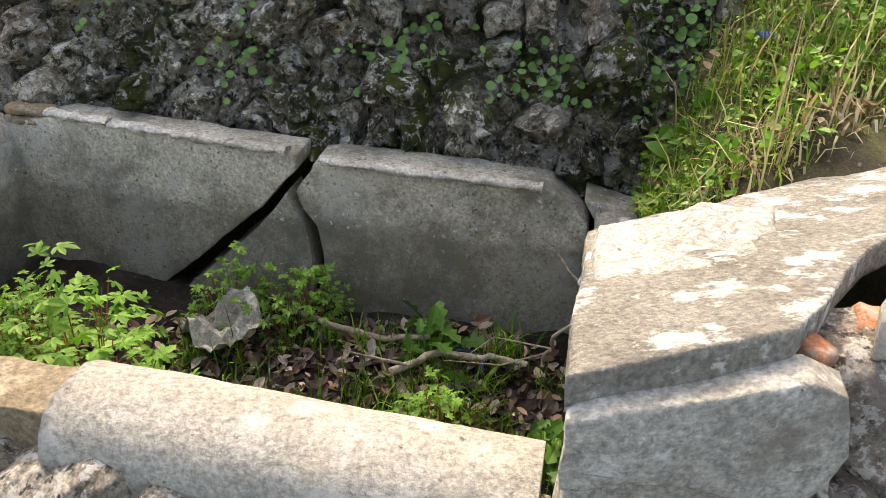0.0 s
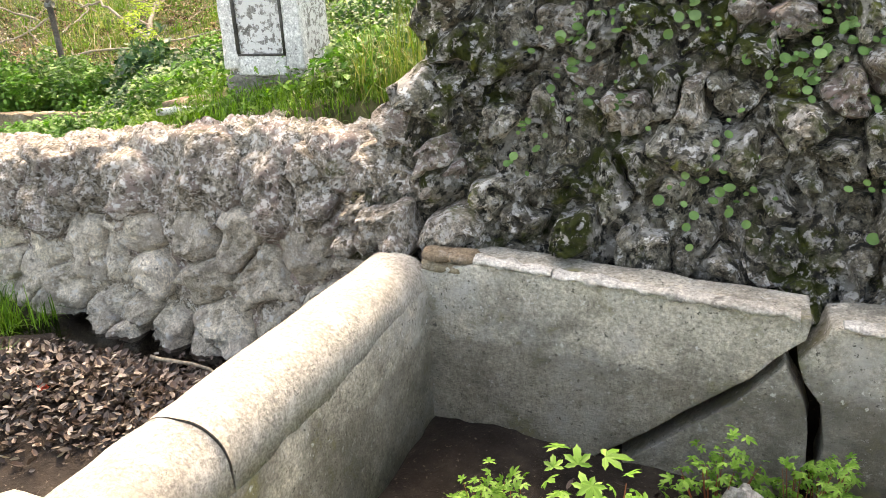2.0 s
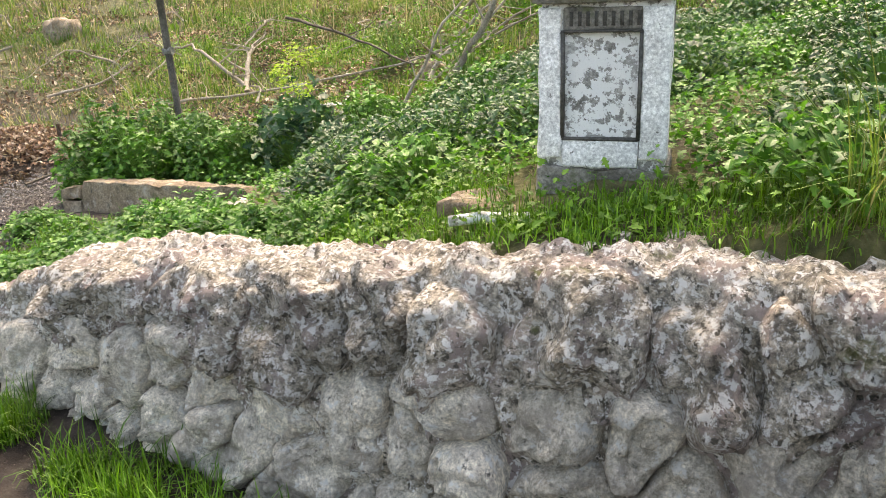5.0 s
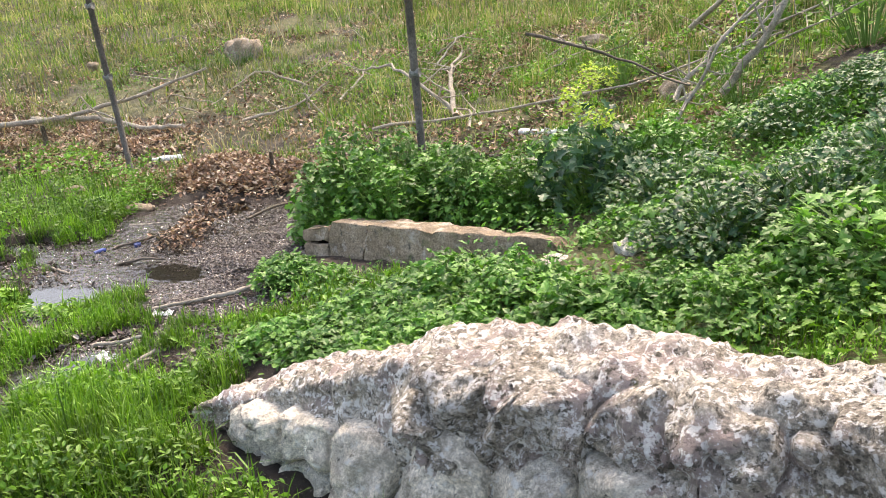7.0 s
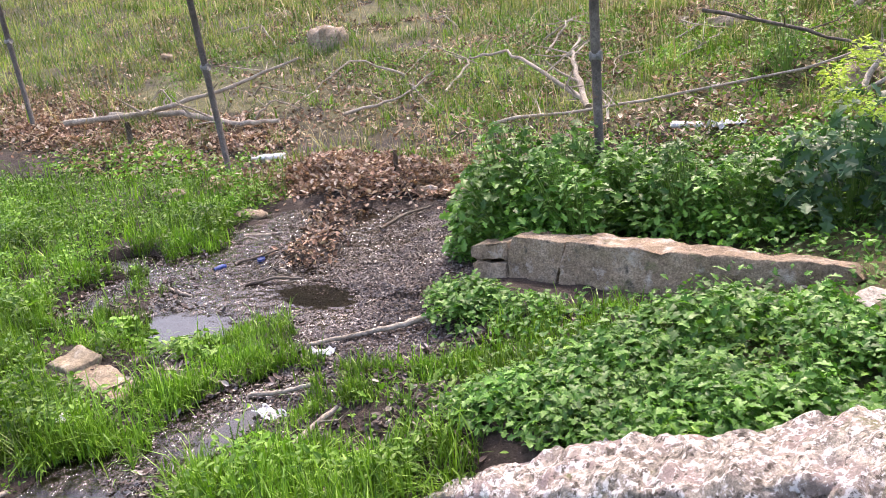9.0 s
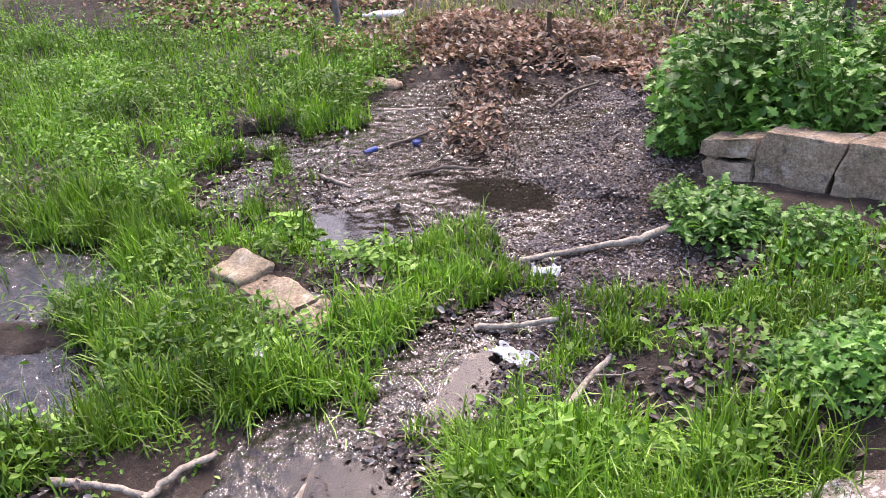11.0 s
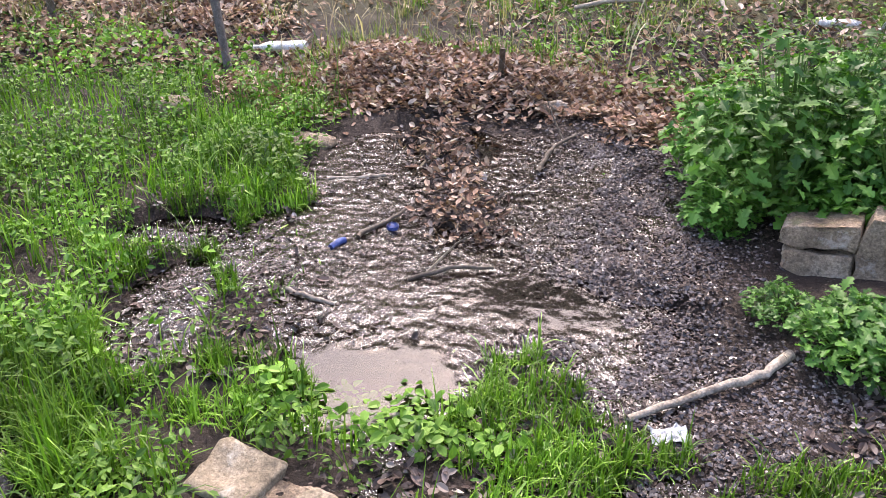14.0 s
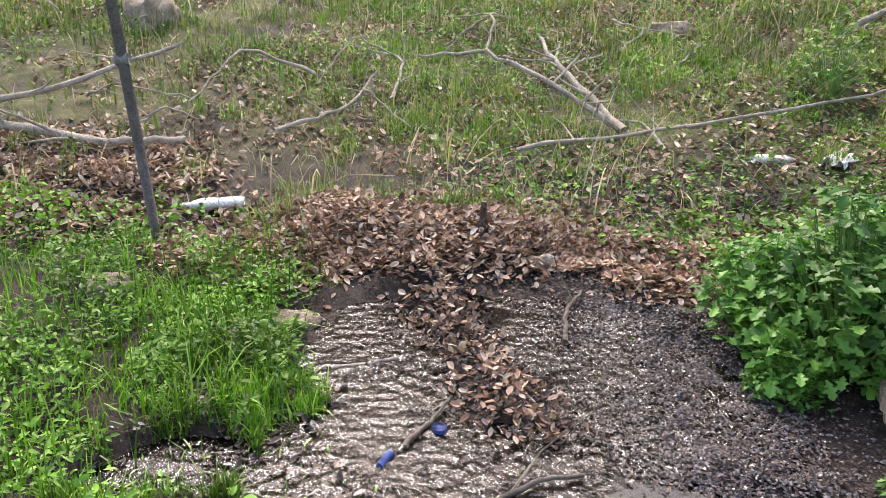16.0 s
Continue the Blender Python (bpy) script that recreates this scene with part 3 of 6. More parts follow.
def cell_stone(wall, seed_uv, others, bounds, depth, rough, seed, gap=0.93, seg=34, rings=9, shape=2.6, cap=0.3, freq=9.0):
    """One stone filling its own cell between its neighbours, bulging out of the wall."""
    th = np.arange(seg) * 2 * math.pi / seg
    e = np.stack([np.cos(th), np.sin(th)], -1)
    d = others - seed_uv
    d = d[(np.abs(d).sum(1) > 1e-6) & (np.linalg.norm(d, axis=1) < 2 * cap)]
    r = np.full(seg, cap)
    for q in d:
        k = e @ q
        t = np.where(k > 1e-4, (q @ q) / 2 / np.maximum(k, 1e-4), cap)
        r = np.minimum(r, t)
    u0, u1, v0, v1 = bounds
    for lim, comp, sign in ((u0, 0, -1), (u1, 0, 1), (v0, 1, -1), (v1, 1, 1)):
        k = e[:, comp] * sign
        room = max(0.02, (lim - seed_uv[comp]) * sign)
        r = np.minimum(r, np.where(k > 1e-3, room / np.maximum(k, 1e-3), cap))
    r = r * gap
    r = 0.25 * np.roll(r, 1) + 0.5 * r + 0.25 * np.roll(r, -1)
    r = r * (1 + 0.07 * vnoise(np.cos(th) * 2.2 + seed, np.sin(th) * 2.2, seed * 0.7, 8))
    f = np.array([0.0, 0.16, 0.32, 0.48, 0.63, 0.77, 0.89, 0.97, 1.0])[:rings]
    R = f[:, None] * r[None]
    U, V = seed_uv[0] + R * e[None, :, 0], seed_uv[1] + R * e[None, :, 1]
    D = depth * (1 - f[:, None] ** shape) ** 0.55 * np.ones((1, seg))
    D[-1] = -0.05
    nz = fbm(U * freq + seed * 3.1, V * freq, seed, 5, seed, 0.68)
    D = D + rough * nz * np.where(f[:, None] > 0.98, 0.0, 1.0)
    U = U + rough * 0.5 * fbm(U * 11, V * 11 + seed, 4.4, 3, seed + 9)
    V = V + rough * 0.5 * fbm(U * 11 + 7, V * 11, 9.1, 3, seed + 5)
    D = D + depth * 0.35 * ((seed * 37 % 100) / 100 - 0.5) * np.where(f[:, None] > 0.98, 0, 1)
    P = wall.point(U, V, D)
    first = P[0].mean(0)
    verts = np.vstack([[first], P[1:].reshape(-1, 3)])
    quads = [(0, 1 + j, 1 + (j + 1) % seg) for j in range(seg)]
    body = grid_faces(rings - 1, seg, True) + 1
    me = bpy.data.meshes.new("stone")
    c = verts.mean(0)
    me.from_pydata([tuple(map(float, p)) for p in verts - c], [], quads + [tuple(map(int, q)) for q in body])
    for p in me.polygons:
        p.use_smooth = True
    me.update()
    return me, Vector([float(x) for x in c])


def seeds_on(wall, u0, u1, low, high, size, jitter, rng, wide=1.35):
    out, row, v = [], 0, 0.0
    vmax = max(float(high(u)) for u in np.linspace(u0, u1, 40))
    v = min(float(low(u)) for u in np.linspace(u0, u1, 40)) + size * 0.4
    while v < vmax:
        h = size * rng.uniform(0.75, 1.15)
        u = u0 + size * rng.uniform(0.1, 0.9)
        while u < u1:
            w = size * wide * rng.uniform(0.65, 1.4)
            s = np.array([u + rng.uniform(-1, 1) * jitter * w, v + rng.uniform(-1, 1) * jitter * h])
            if low(s[0]) + 0.02 < s[1] < high(s[0]) - 0.02:
                out.append(s)
            u += w
        v += h
        row += 1
    return np.array(out)


def wall_core(name, wall, foot, top, thick, material, rough, freq, seed, step=0.016, back=0.5, label="", bulge=0.0):
    """The wall's mass: up the face, over a rounded top, down the back."""
    us = np.arange(0, wall.length + step, step)
    H = np.array([top(u) for u in us])
    Fz = np.array([foot(u) for u in us])
    T = np.array([thick(u) for u in us])[:, None]
    n1, n2, n3 = 52, 26, 12
    t1, t2, t3 = np.linspace(0, 1, n1), np.linspace(0, 1, n2 + 1)[1:], np.linspace(0, 1, n3 + 1)[1:]
    rr = np.minimum(0.06, H[:, None] * 0.2)
    V1 = Fz[:, None] + (H[:, None] - rr - Fz[:, None]) * t1[None]
    D1 = np.zeros_like(V1)
    ang = np.clip(t2 * 3.0, 0, 1) * math.pi / 2
    V2 = (H[:, None] - rr) + rr * np.sin(ang)[None] - 0.02 * t2[None]
    D2 = -rr * (1 - np.cos(ang))[None] - np.clip((t2[None] - 0.33) / 0.67, 0, 1) * (T - rr)
    V3 = (H[:, None] - 0.02) - t3[None] * back * H[:, None]
    D3 = np.zeros_like(V3) - T
    V, D = np.hstack([V1, V2, V3]), np.hstack([D1, D2, D3])
    U = np.repeat(us[:, None], V.shape[1], 1)
    P = wall.point(U, V, D)
    n = np.zeros_like(P)
    n[:, :, :2] = wall.out(U)
    w = np.clip(np.hstack([np.zeros_like(V1), np.repeat(np.sin(ang)[None], len(us), 0), np.ones_like(V3) * 0.3]), 0, 1)
    n = n * (1 - w)[..., None] + np.array([0, 0, 1.0]) * w[..., None]
    d = rough * fbm(P[..., 0] * freq, P[..., 1] * freq, P[..., 2] * freq, 5, seed, 0.58) + bulge * fbm(P[..., 0] * 3.1, P[..., 1] * 3.1, P[..., 2] * 4, 2, seed + 3)
    pit = np.clip(vnoise(P[..., 0] * 24, P[..., 1] * 24, P[..., 2] * 24, seed + 40) - 0.25, 0, 1)
    P = P + n * (d - rough * 0.9 * pit)[..., None]
    return put(name, mesh_np(name, P, grid_faces(len(us), V.shape[1]), material, flat=False), label=label, category="wall", kind="structure")


# low retaining wall, rough and pale, running down to a tip
low_wall = Wall(LOW_LINE, 0.16)


def low_top(u):
    return float(np.interp(u, [0, 0.4, 0.9, 1.2, 1.75, 2.3, 2.9, 3.08, 3.3, 3.55, 3.8, 4.0, low_wall.length], [0.88, 0.88, 0.86, 0.82, 0.72, 0.645, 0.575, 0.53, 0.41, 0.31, 0.20, 0.12, 0.02])) + 0.018 * float(vnoise(u * 5, 1.5, 0, 51))


def low_thick(u):
    return float(np.interp(u, [0, 1.5, 2.2, 3.0, 3.6, low_wall.length], [0.24, 0.22, 0.28, 0.34, 0.26, 0.12]))


def low_foot(u):
    return -0.12


wall_low = wall_core("wall_low", low_wall, low_foot, low_top, low_thick, M["stone_grey"], 0.026, 13.0, 60, 0.012, label="low dry rubble wall, rough grey lichened stone", bulge=0.014)
rng = np.random.default_rng(11)
S = seeds_on(low_wall, 0.0, low_wall.length - 0.35, lambda u: -0.05, lambda u: low_top(u) * 0.62, 0.165, 0.36, rng, 1.4)
for i, s in enumerate(S):
    me, c = cell_stone(low_wall, s, S, (-0.02, low_wall.length, -0.12, low_top(s[0]) * 0.72), float(rng.uniform(0.045, 0.07)), 0.036, 100 + i, 0.95, shape=5.0, cap=0.16)
    me.materials.append(M["stone_pale"])
    put("stone", me, wall_low, at=Matrix.Translation(c))
S = seeds_on(low_wall, 0.0, low_wall.length - 0.3, lambda u: low_top(u) * 0.62, lambda u: low_top(u) - 0.06, 0.15, 0.34, rng, 1.5)
for i, s in enumerate(S):
    me, c = cell_stone(low_wall, s, S, (-0.02, low_wall.length, low_top(s[0]) * 0.5, low_top(s[0]) - 0.015), float(rng.uniform(0.04, 0.10)), 0.046, 300 + i, 0.98, seg=40, shape=2.8, cap=0.18)
    me.materials.append(M["stone_grey"])
    put("stone", me, wall_low, at=Matrix.Translation(c))

# tall dark wall behind the trough
tall_wall = Wall([(-1.70, 2.52), (-1.50, 2.46), (-0.60, 2.27), (0.42, 2.03), (0.95, 1.93)], 0.30)


def tall_top(u):
    return float(np.interp(u, [0, 0.10, 0.20, 0.27, 0.36, 0.7, 1.4, 2.4, 2.8], [0.64, 0.80, 0.92, 1.16, 1.36, 1.38, 1.42, 1.40, 1.34])) + 0.03 * float(vnoise(u * 6, 2.5, 0, 55))


wall_tall = wall_core("wall_tall", tall_wall, lambda u: 0.50, tall_top, lambda u: 0.45, M["stone_dark"], 0.055, 9.0, 80, 0.013, 0.6, label="tall mossy rubble wall, dark and damp", bulge=0.02)
FEATURE = [(1.80, 0.665, 0.125), (1.00, 0.91, 0.12), (1.56, 0.76, 0.09), (2.02, 0.70, 0.09), (0.16, 0.66, 0.085), (0.30, 0.86, 0.08), (0.40, 0.64, 0.10), (1.30, 0.98, 0.10), (1.46, 1.12, 0.09), (0.72, 0.68, 0.10), (1.62, 0.60, 0.07), (2.20, 0.86, 0.11)]
S = seeds_on(tall_wall, 0.03, tall_wall.length, lambda u: 0.55, lambda u: tall_top(u), 0.098, 0.42, rng, 1.25)
S = np.array([q for q in S if all(math.dist(q, f[:2]) > f[2] for f in FEATURE)] + [f[:2] for f in FEATURE])
for i, s in enumerate(S):
    big = i >= len(S) - len(FEATURE)
    me, c = cell_stone(tall_wall, s, S, (-0.06, tall_wall.length + 0.05, 0.52, tall_top(s[0]) + 0.02), float(rng.uniform(0.10, 0.13) if big else rng.uniform(0.02, 0.08)), 0.045, 500 + i, float(rng.uniform(0.88, 1.0)), shape=3.0 if big else 3.6, cap=0.15, freq=16.0, seg=40)
    me.materials.append(M["stone_grey"] if s[0] < 0.42 and s[1] < 0.95 or rng.random() < (0.34 if s[0] > 0.8 and s[1] > 0.92 else 0.05) else M["stone_dark"])
    put("stone", me, wall_tall, at=Matrix.Translation(c))


# ---- the washing trough ----
def tr(u, v, z):
    p = TR_O + TR_U * u + TR_V * v
    return Vector((p.x, p.y, z))


def jag(points, step=0.035, amp=0.006, seed=0):
    """Break straight edges into small uneven steps."""
    out = []
    for i, a in enumerate(points):
        b = points[(i + 1) % len(points)]
        n = max(1, int(math.dist(a, b) / step))
        for k in range(n):
            t = k / n
            w = 0 if k == 0 else amp
            out.append((a[0] + (b[0] - a[0]) * t + w * float(vnoise(i * 7.3 + k, 0.5, seed, 3)), a[1] + (b[1] - a[1]) * t + w * float(vnoise(i * 5.1 + k, 3.5, seed, 4))))
    return out


trough = new("trough")
trough.location = tr(0.9, 0.6, 0)
tagged(trough, "cracked concrete washing trough, overgrown and part filled with mud", "trough")


def back_line(u):
    """The back wall's face, bent at the crack."""
    return -0.095 * max(0.0, 1 - u / 0.95)


def back_place(u, z, d):
    return tr(u, back_line(u) - d + 0.03 * (0.5 - z), z)


A = [(-0.03, 0.0), (0.30, 0.0), (0.42, 0.03), (0.566, 0.151), (0.66, 0.236), (0.748, 0.319), (0.868, 0.422), (0.917, 0.489), (0.977, 0.548), (0.985, 0.60), (0.80, 0.602), (0.49, 0.608), (0.17, 0.612), (-0.03, 0.57)]
Bq = [(0.40, 0.0), (1.012, 0.0), (1.016, 0.177), (1.012, 0.293), (0.992, 0.375), (0.957, 0.433), (0.940, 0.472), (0.918, 0.440), (0.835, 0.338), (0.745, 0.255), (0.665, 0.178), (0.54, 0.060)]
C = [(1.042, 0.0), (1.815, 0.0), (1.815, 0.47), (1.745, 0.535), (1.70, 0.562), (1.485, 0.575), (1.337, 0.582), (1.108, 0.586), (1.027, 0.572), (1.018, 0.545), (0.967, 0.478), (0.985, 0.426), (1.030, 0.367), (1.043, 0.274), (1.044, 0.141)]
D = [(1.84, 0.30), (1.95, 0.30), (1.95, 0.50), (1.80, 0.535), (1.835, 0.48)]
for k, (poly, shift) in enumerate(((A, 0.0), (Bq, 0.012), (C, 0.02), (D, 0.03))):
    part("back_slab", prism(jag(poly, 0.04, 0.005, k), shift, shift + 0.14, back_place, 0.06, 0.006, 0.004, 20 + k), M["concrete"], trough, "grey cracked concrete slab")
# crumbling pale rim along the back
rim_prof = [(0.024 * math.cos(a), 0.011 * math.sin(a)) for a in np.linspace(0, 2 * math.pi, 12, endpoint=False)]
for u0, u1, z0, z1 in ((0.15, 0.37, 0.622, 0.622), (0.37, 0.97, 0.616, 0.606), (1.05, 1.69, 0.590, 0.572)):
    st = [(tr(u, back_line(u) - 0.012, z0 + (z1 - z0) * (u - u0) / (u1 - u0)), (TR_V.x, TR_V.y, 0), (0, 0, 1), 1.0) for u in np.arange(u0, u1, 0.012)]
    put("rim", sweep_mesh("rim", rim_prof, st, M["rim"], 0.010, 5, 30), trough, "crumbling whitish rim")


def round_top(w, h, r, n=9):
    """Profile of a wall with rounded shoulders, from its foot."""
    pts = [(-w / 2, 0.0), (-w / 2, h * 0.3), (-w / 2, h * 0.6), (-w / 2, h - r)]
    pts += [(-w / 2 + r - r * math.cos(a), h - r + r * math.sin(a)) for a in np.linspace(0.15, math.pi / 2, n)]
    pts += [(w / 2 - r + r * math.sin(a), h - r + r * math.cos(a)) for a in np.linspace(0, math.pi / 2 - 0.15, n)]
    pts += [(w / 2, h - r), (w / 2, h * 0.6), (w / 2, h * 0.3), (w / 2, 0.0)]
    return pts


def wall_run(name, prof, start, end, step, material, label, seed, rough=0.004, side=None):
    s, e = Vector(start), Vector(end)
    d = (e - s).normalized()
    a = d.cross(Vector((0, 0, 1))).normalized() if side is None else Vector(side)
    n = max(2, int((e - s).length / step))
    st = [(s + (e - s) * (i / n), a, (0, 0, 1), 1.0) for i in range(n + 1)]
    return put(name, sweep_mesh(name, prof, st, material, rough, seed, 10), trough, label)


# left end wall, its coping broken by a crack
end_prof = round_top(0.21, 0.64, 0.085)
cop = [p for p in end_prof if p[1] > 0.55]
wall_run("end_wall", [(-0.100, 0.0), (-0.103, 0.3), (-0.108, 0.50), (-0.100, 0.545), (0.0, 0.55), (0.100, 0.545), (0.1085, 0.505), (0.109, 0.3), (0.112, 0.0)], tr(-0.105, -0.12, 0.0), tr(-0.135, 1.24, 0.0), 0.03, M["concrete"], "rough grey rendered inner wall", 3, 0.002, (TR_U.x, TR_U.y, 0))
cop_prof = [(-0.1045, 0.50)] + cop + [(0.1045, 0.50)]
wall_run("coping", cop_prof, tr(-0.105, -0.125, -0.035), tr(-0.122, 0.82, 0.018), 0.02, M["concrete_white"], "pale rounded coping", 5, 0.003, (TR_U.x, TR_U.y, 0))
wall_run("coping", cop_prof, tr(-0.123, 0.8235, 0.017), tr(-0.135, 1.20, 0.034), 0.02, M["concrete_white"], "pale rounded coping, cracked", 6, 0.005, (TR_U.x, TR_U.y, 0))
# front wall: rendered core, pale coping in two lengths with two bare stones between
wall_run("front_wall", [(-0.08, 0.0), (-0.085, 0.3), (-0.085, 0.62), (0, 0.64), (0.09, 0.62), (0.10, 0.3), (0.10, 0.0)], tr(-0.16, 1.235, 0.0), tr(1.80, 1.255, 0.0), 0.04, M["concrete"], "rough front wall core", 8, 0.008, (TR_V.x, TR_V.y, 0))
front_prof = [(-0.10, 0.56), (-0.105, 0.66), (-0.098, 0.695), (-0.07, 0.708), (-0.03, 0.712), (0.005, 0.708), (0.035, 0.695), (0.055, 0.672), (0.065, 0.64), (0.06, 0.60), (0.03, 0.57)]
wall_run("coping", front_prof, tr(1.10, 1.245, 0.034), tr(1.785, 1.255, 0.012), 0.02, M["concrete_white"], "pale half-round front coping", 9, 0.004, (TR_V.x, TR_V.y, 0))
wall_run("coping", front_prof, tr(-0.17, 1.225, 0.030), tr(0.70, 1.245, 0.034), 0.02, M["concrete_white"], "pale half-round front coping, cracked", 10, 0.005, (TR_V.x, TR_V.y, 0))
for u0, u1, h in ((0.72, 0.885, 0.705), (0.895, 1.085, 0.715)):
    part("stone", prism(jag([(u0, 1.155), (u1, 1.15), (u1, 1.265), (u0, 1.27)], 0.05, 0.008, int(u0 * 50)), h - 0.11, h, lambda a, b, d: tr(a, b, d), 0.03, 0.008, 0.006, 31), M["brown_stone"], trough, "bare yellow-brown stone under the lost coping")
# rubble showing under the front coping
frw = Wall([tuple(tr(1.80, 1.34, 0).xy), tuple(tr(-0.10, 1.30, 0).xy)], 0.06)
S = seeds_on(frw, 0.0, frw.length, lambda u: 0.0, lambda u: 0.66, 0.14, 0.25, rng, 1.3)
for i, s in enumerate(S):
    me, c = cell_stone(frw, s, S, (-0.02, frw.length, -0.03, 0.665), 0.07, 0.045, 900 + i, 1.0)
    me.materials.append(M["stone_grey"])
    put("stone", me, trough, at=Matrix.Translation(c))
# right end of the trough
wall_run("end_wall", [(-0.06, 0.0), (-0.06, 0.35), (-0.055, 0.515), (0.0, 0.53), (0.10, 0.52), (0.12, 0.3), (0.12, 0.0)], tr(1.892, 0.0, 0.0), tr(1.89, 1.20, 0.0), 0.03, M["slab_concrete"], "pale smooth end wall", 13, 0.005, (TR_U.x, TR_U.y, 0))
# packed rubble between the old bricks at the corner
for x in range(4):
    b = blob("brick", (0.09, 0.07, 0.028), M["slab_brown"] if x % 2 else M["brown_stone"], 400 + x, 0.08, 2, 0.6)
    put("brick", b, trough, "old thin brick in the corner", at=Matrix.Translation(tr(0.03 + (x // 2) * 0.075, -0.125, 0.585 + (x % 2) * 0.030)) @ pose(0, 0, 0, 4, 3, -12 + 9 * x))


# ---- the sloping washing slab ----
slab = new("washing_slab")
slab.location = (0.45, 0.95, 0.6)
tagged(slab, "broken concrete washing slab, lichened grey top sloping to the trough", "washing slab")


def slab_top(x, y):
    return 0.963 - 0.254 * (y - 0.68) + 0.168 * (x - 0.14)


def flat_place(lift):
    return lambda x, y, d: Vector((x, y, slab_top(x, y) + lift + d))


MAIN = [(0.137, 0.685), (0.395, 0.735), (0.455, 0.80), (0.525, 0.90), (0.60, 0.985), (0.74, 1.09), (1.25, 1.46), (1.25, 1.70), (0.87, 1.50), (0.52, 1.36), (0.265, 1.27)]
part("slab_top", prism(jag(MAIN, 0.04, 0.004, 2), -0.05, 0.0, flat_place(0.0), 0.05, 0.008, 0.004, 41), M["slab_concrete"], slab, "lichened grey concrete top")
RIGHT = [(0.50, 0.76), (0.56, 0.86), (0.66, 0.97), (0.80, 1.075), (1.30, 1.42), (1.5, 0.9), (1.1, 0.70), (0.7, 0.70)]
part("slab_top", prism(jag(RIGHT, 0.05, 0.008, 4), -0.06, 0.0, flat_place(-0.015), 0.05, 0.008, 0.006, 43), M["concrete_white"], slab, "pale broken piece of the top")


def face_place(x, z, d):
    return Vector((x + 0.21 * d, 0.672 + d + 0.10 * (x - 0.14) + 0.08 * (0.9 - z), z))


FACE = [(0.142, 0.915), (0.40, 0.955), (0.455, 0.93), (0.475, 0.84), (0.46, 0.79), (0.435, 0.755), (0.36, 0.775), (0.29, 0.80), (0.22, 0.82), (0.17, 0.805), (0.145, 0.81)]
part("front_render", prism(jag(FACE, 0.03, 0.005, 6), -0.008, 0.05, face_place, 0.04, 0.006, 0.005, 45), M["render_pale"], slab, "thick flaking render on the front")
BODY = [(0.150, 0.0), (0.46, 0.0), (0.50, 0.5), (0.47, 0.80), (0.44, 0.93), (0.155, 0.90)]
part("slab_body", prism(jag(BODY, 0.05, 0.008, 7), 0.012, 0.50, face_place, 0.05, 0.012, 0.012, 47), M["render_pale"], slab, "rough pale masonry body")
rw = Wall([(0.46, 0.76), (1.5, 0.80)], 0.05)
S = seeds_on(rw, 0.0, rw.length, lambda u: 0.0, lambda u: 0.9, 0.15, 0.2, rng, 1.2)
for i, s in enumerate(S):
    me, c = cell_stone(rw, s, S, (-0.02, rw.length, -0.03, 0.94), 0.09, 0.03, 700 + i, 0.96)
    me.materials.append(M["stone_grey"])
    put("stone", me, slab, at=Matrix.Translation(c))
for p, sz, rot in (((0.435, 0.775, 0.925), (0.04, 0.05, 0.05), 38), ((0.545, 0.83, 0.915), (0.07, 0.07, 0.05), -20)):
    put("brick", blob("brick", sz, M["terracotta"], int(rot) + 90, 0.05, 3, 1.6), slab, "broken red hollow brick in the gap", at=pose(*p, 12, 8, rot))
LEFT = [(0.66, 0.56), (0.92, 0.55), (1.10, 0.50), (1.30, 0.50), (1.33, 0.91), (1.10, 0.86), (0.90, 0.81), (0.76, 0.75), (0.68, 0.66)]
part("side_render", prism(jag(LEFT, 0.04, 0.006, 9), 0.0, 0.03, lambda v, z, d: tr(1.832 + d, v, z), 0.05, 0.006, 0.006, 49), M["concrete_white"], slab, "pale cracked side render")

pipe = new("drain_pipe", tube("drain_pipe", [(0.46, 1.50, 0.66), (0.40, 1.46, 0.72), (0.35, 1.43, 0.715), (0.32, 1.41, 0.68), (0.305, 1.40, 0.64)], 0.021, M["plastic_grey"], 12))
tagged(pipe, "grey plastic drain pipe bending into the trough", "pipe")


# ---- the painted pillar on the terrace ----
def pillar_at(a, b, z):
    """a along the front face from its left corner, b back."""
    t, q = Vector((0.994, -0.11)), Vector((0.11, 0.994))
    p = Vector((-2.39, 3.655)) + t * a + q * b
    return Vector((p.x, p.y, z))


pillar = new("pillar")
pillar.location = pillar_at(0.18, 0.16, 0.75)
tagged(pillar, "small square fountain pillar, peeling white paint over grey plaster", "pillar")
W, DP = 0.35, 0.28


def box_part(name, a0, a1, b0, b1, z0, z1, material, label="", cut=0.03, rough=0.004, seed=0, bevel=0.006, amp=0.004):
    return part(name, prism(jag([(a0, b0), (a1, b0), (a1, b1), (a0, b1)], 0.06, amp, seed), z0, z1, lambda a, b, d: pillar_at(a, b, d), cut, bevel, rough, seed), material, pillar, label)


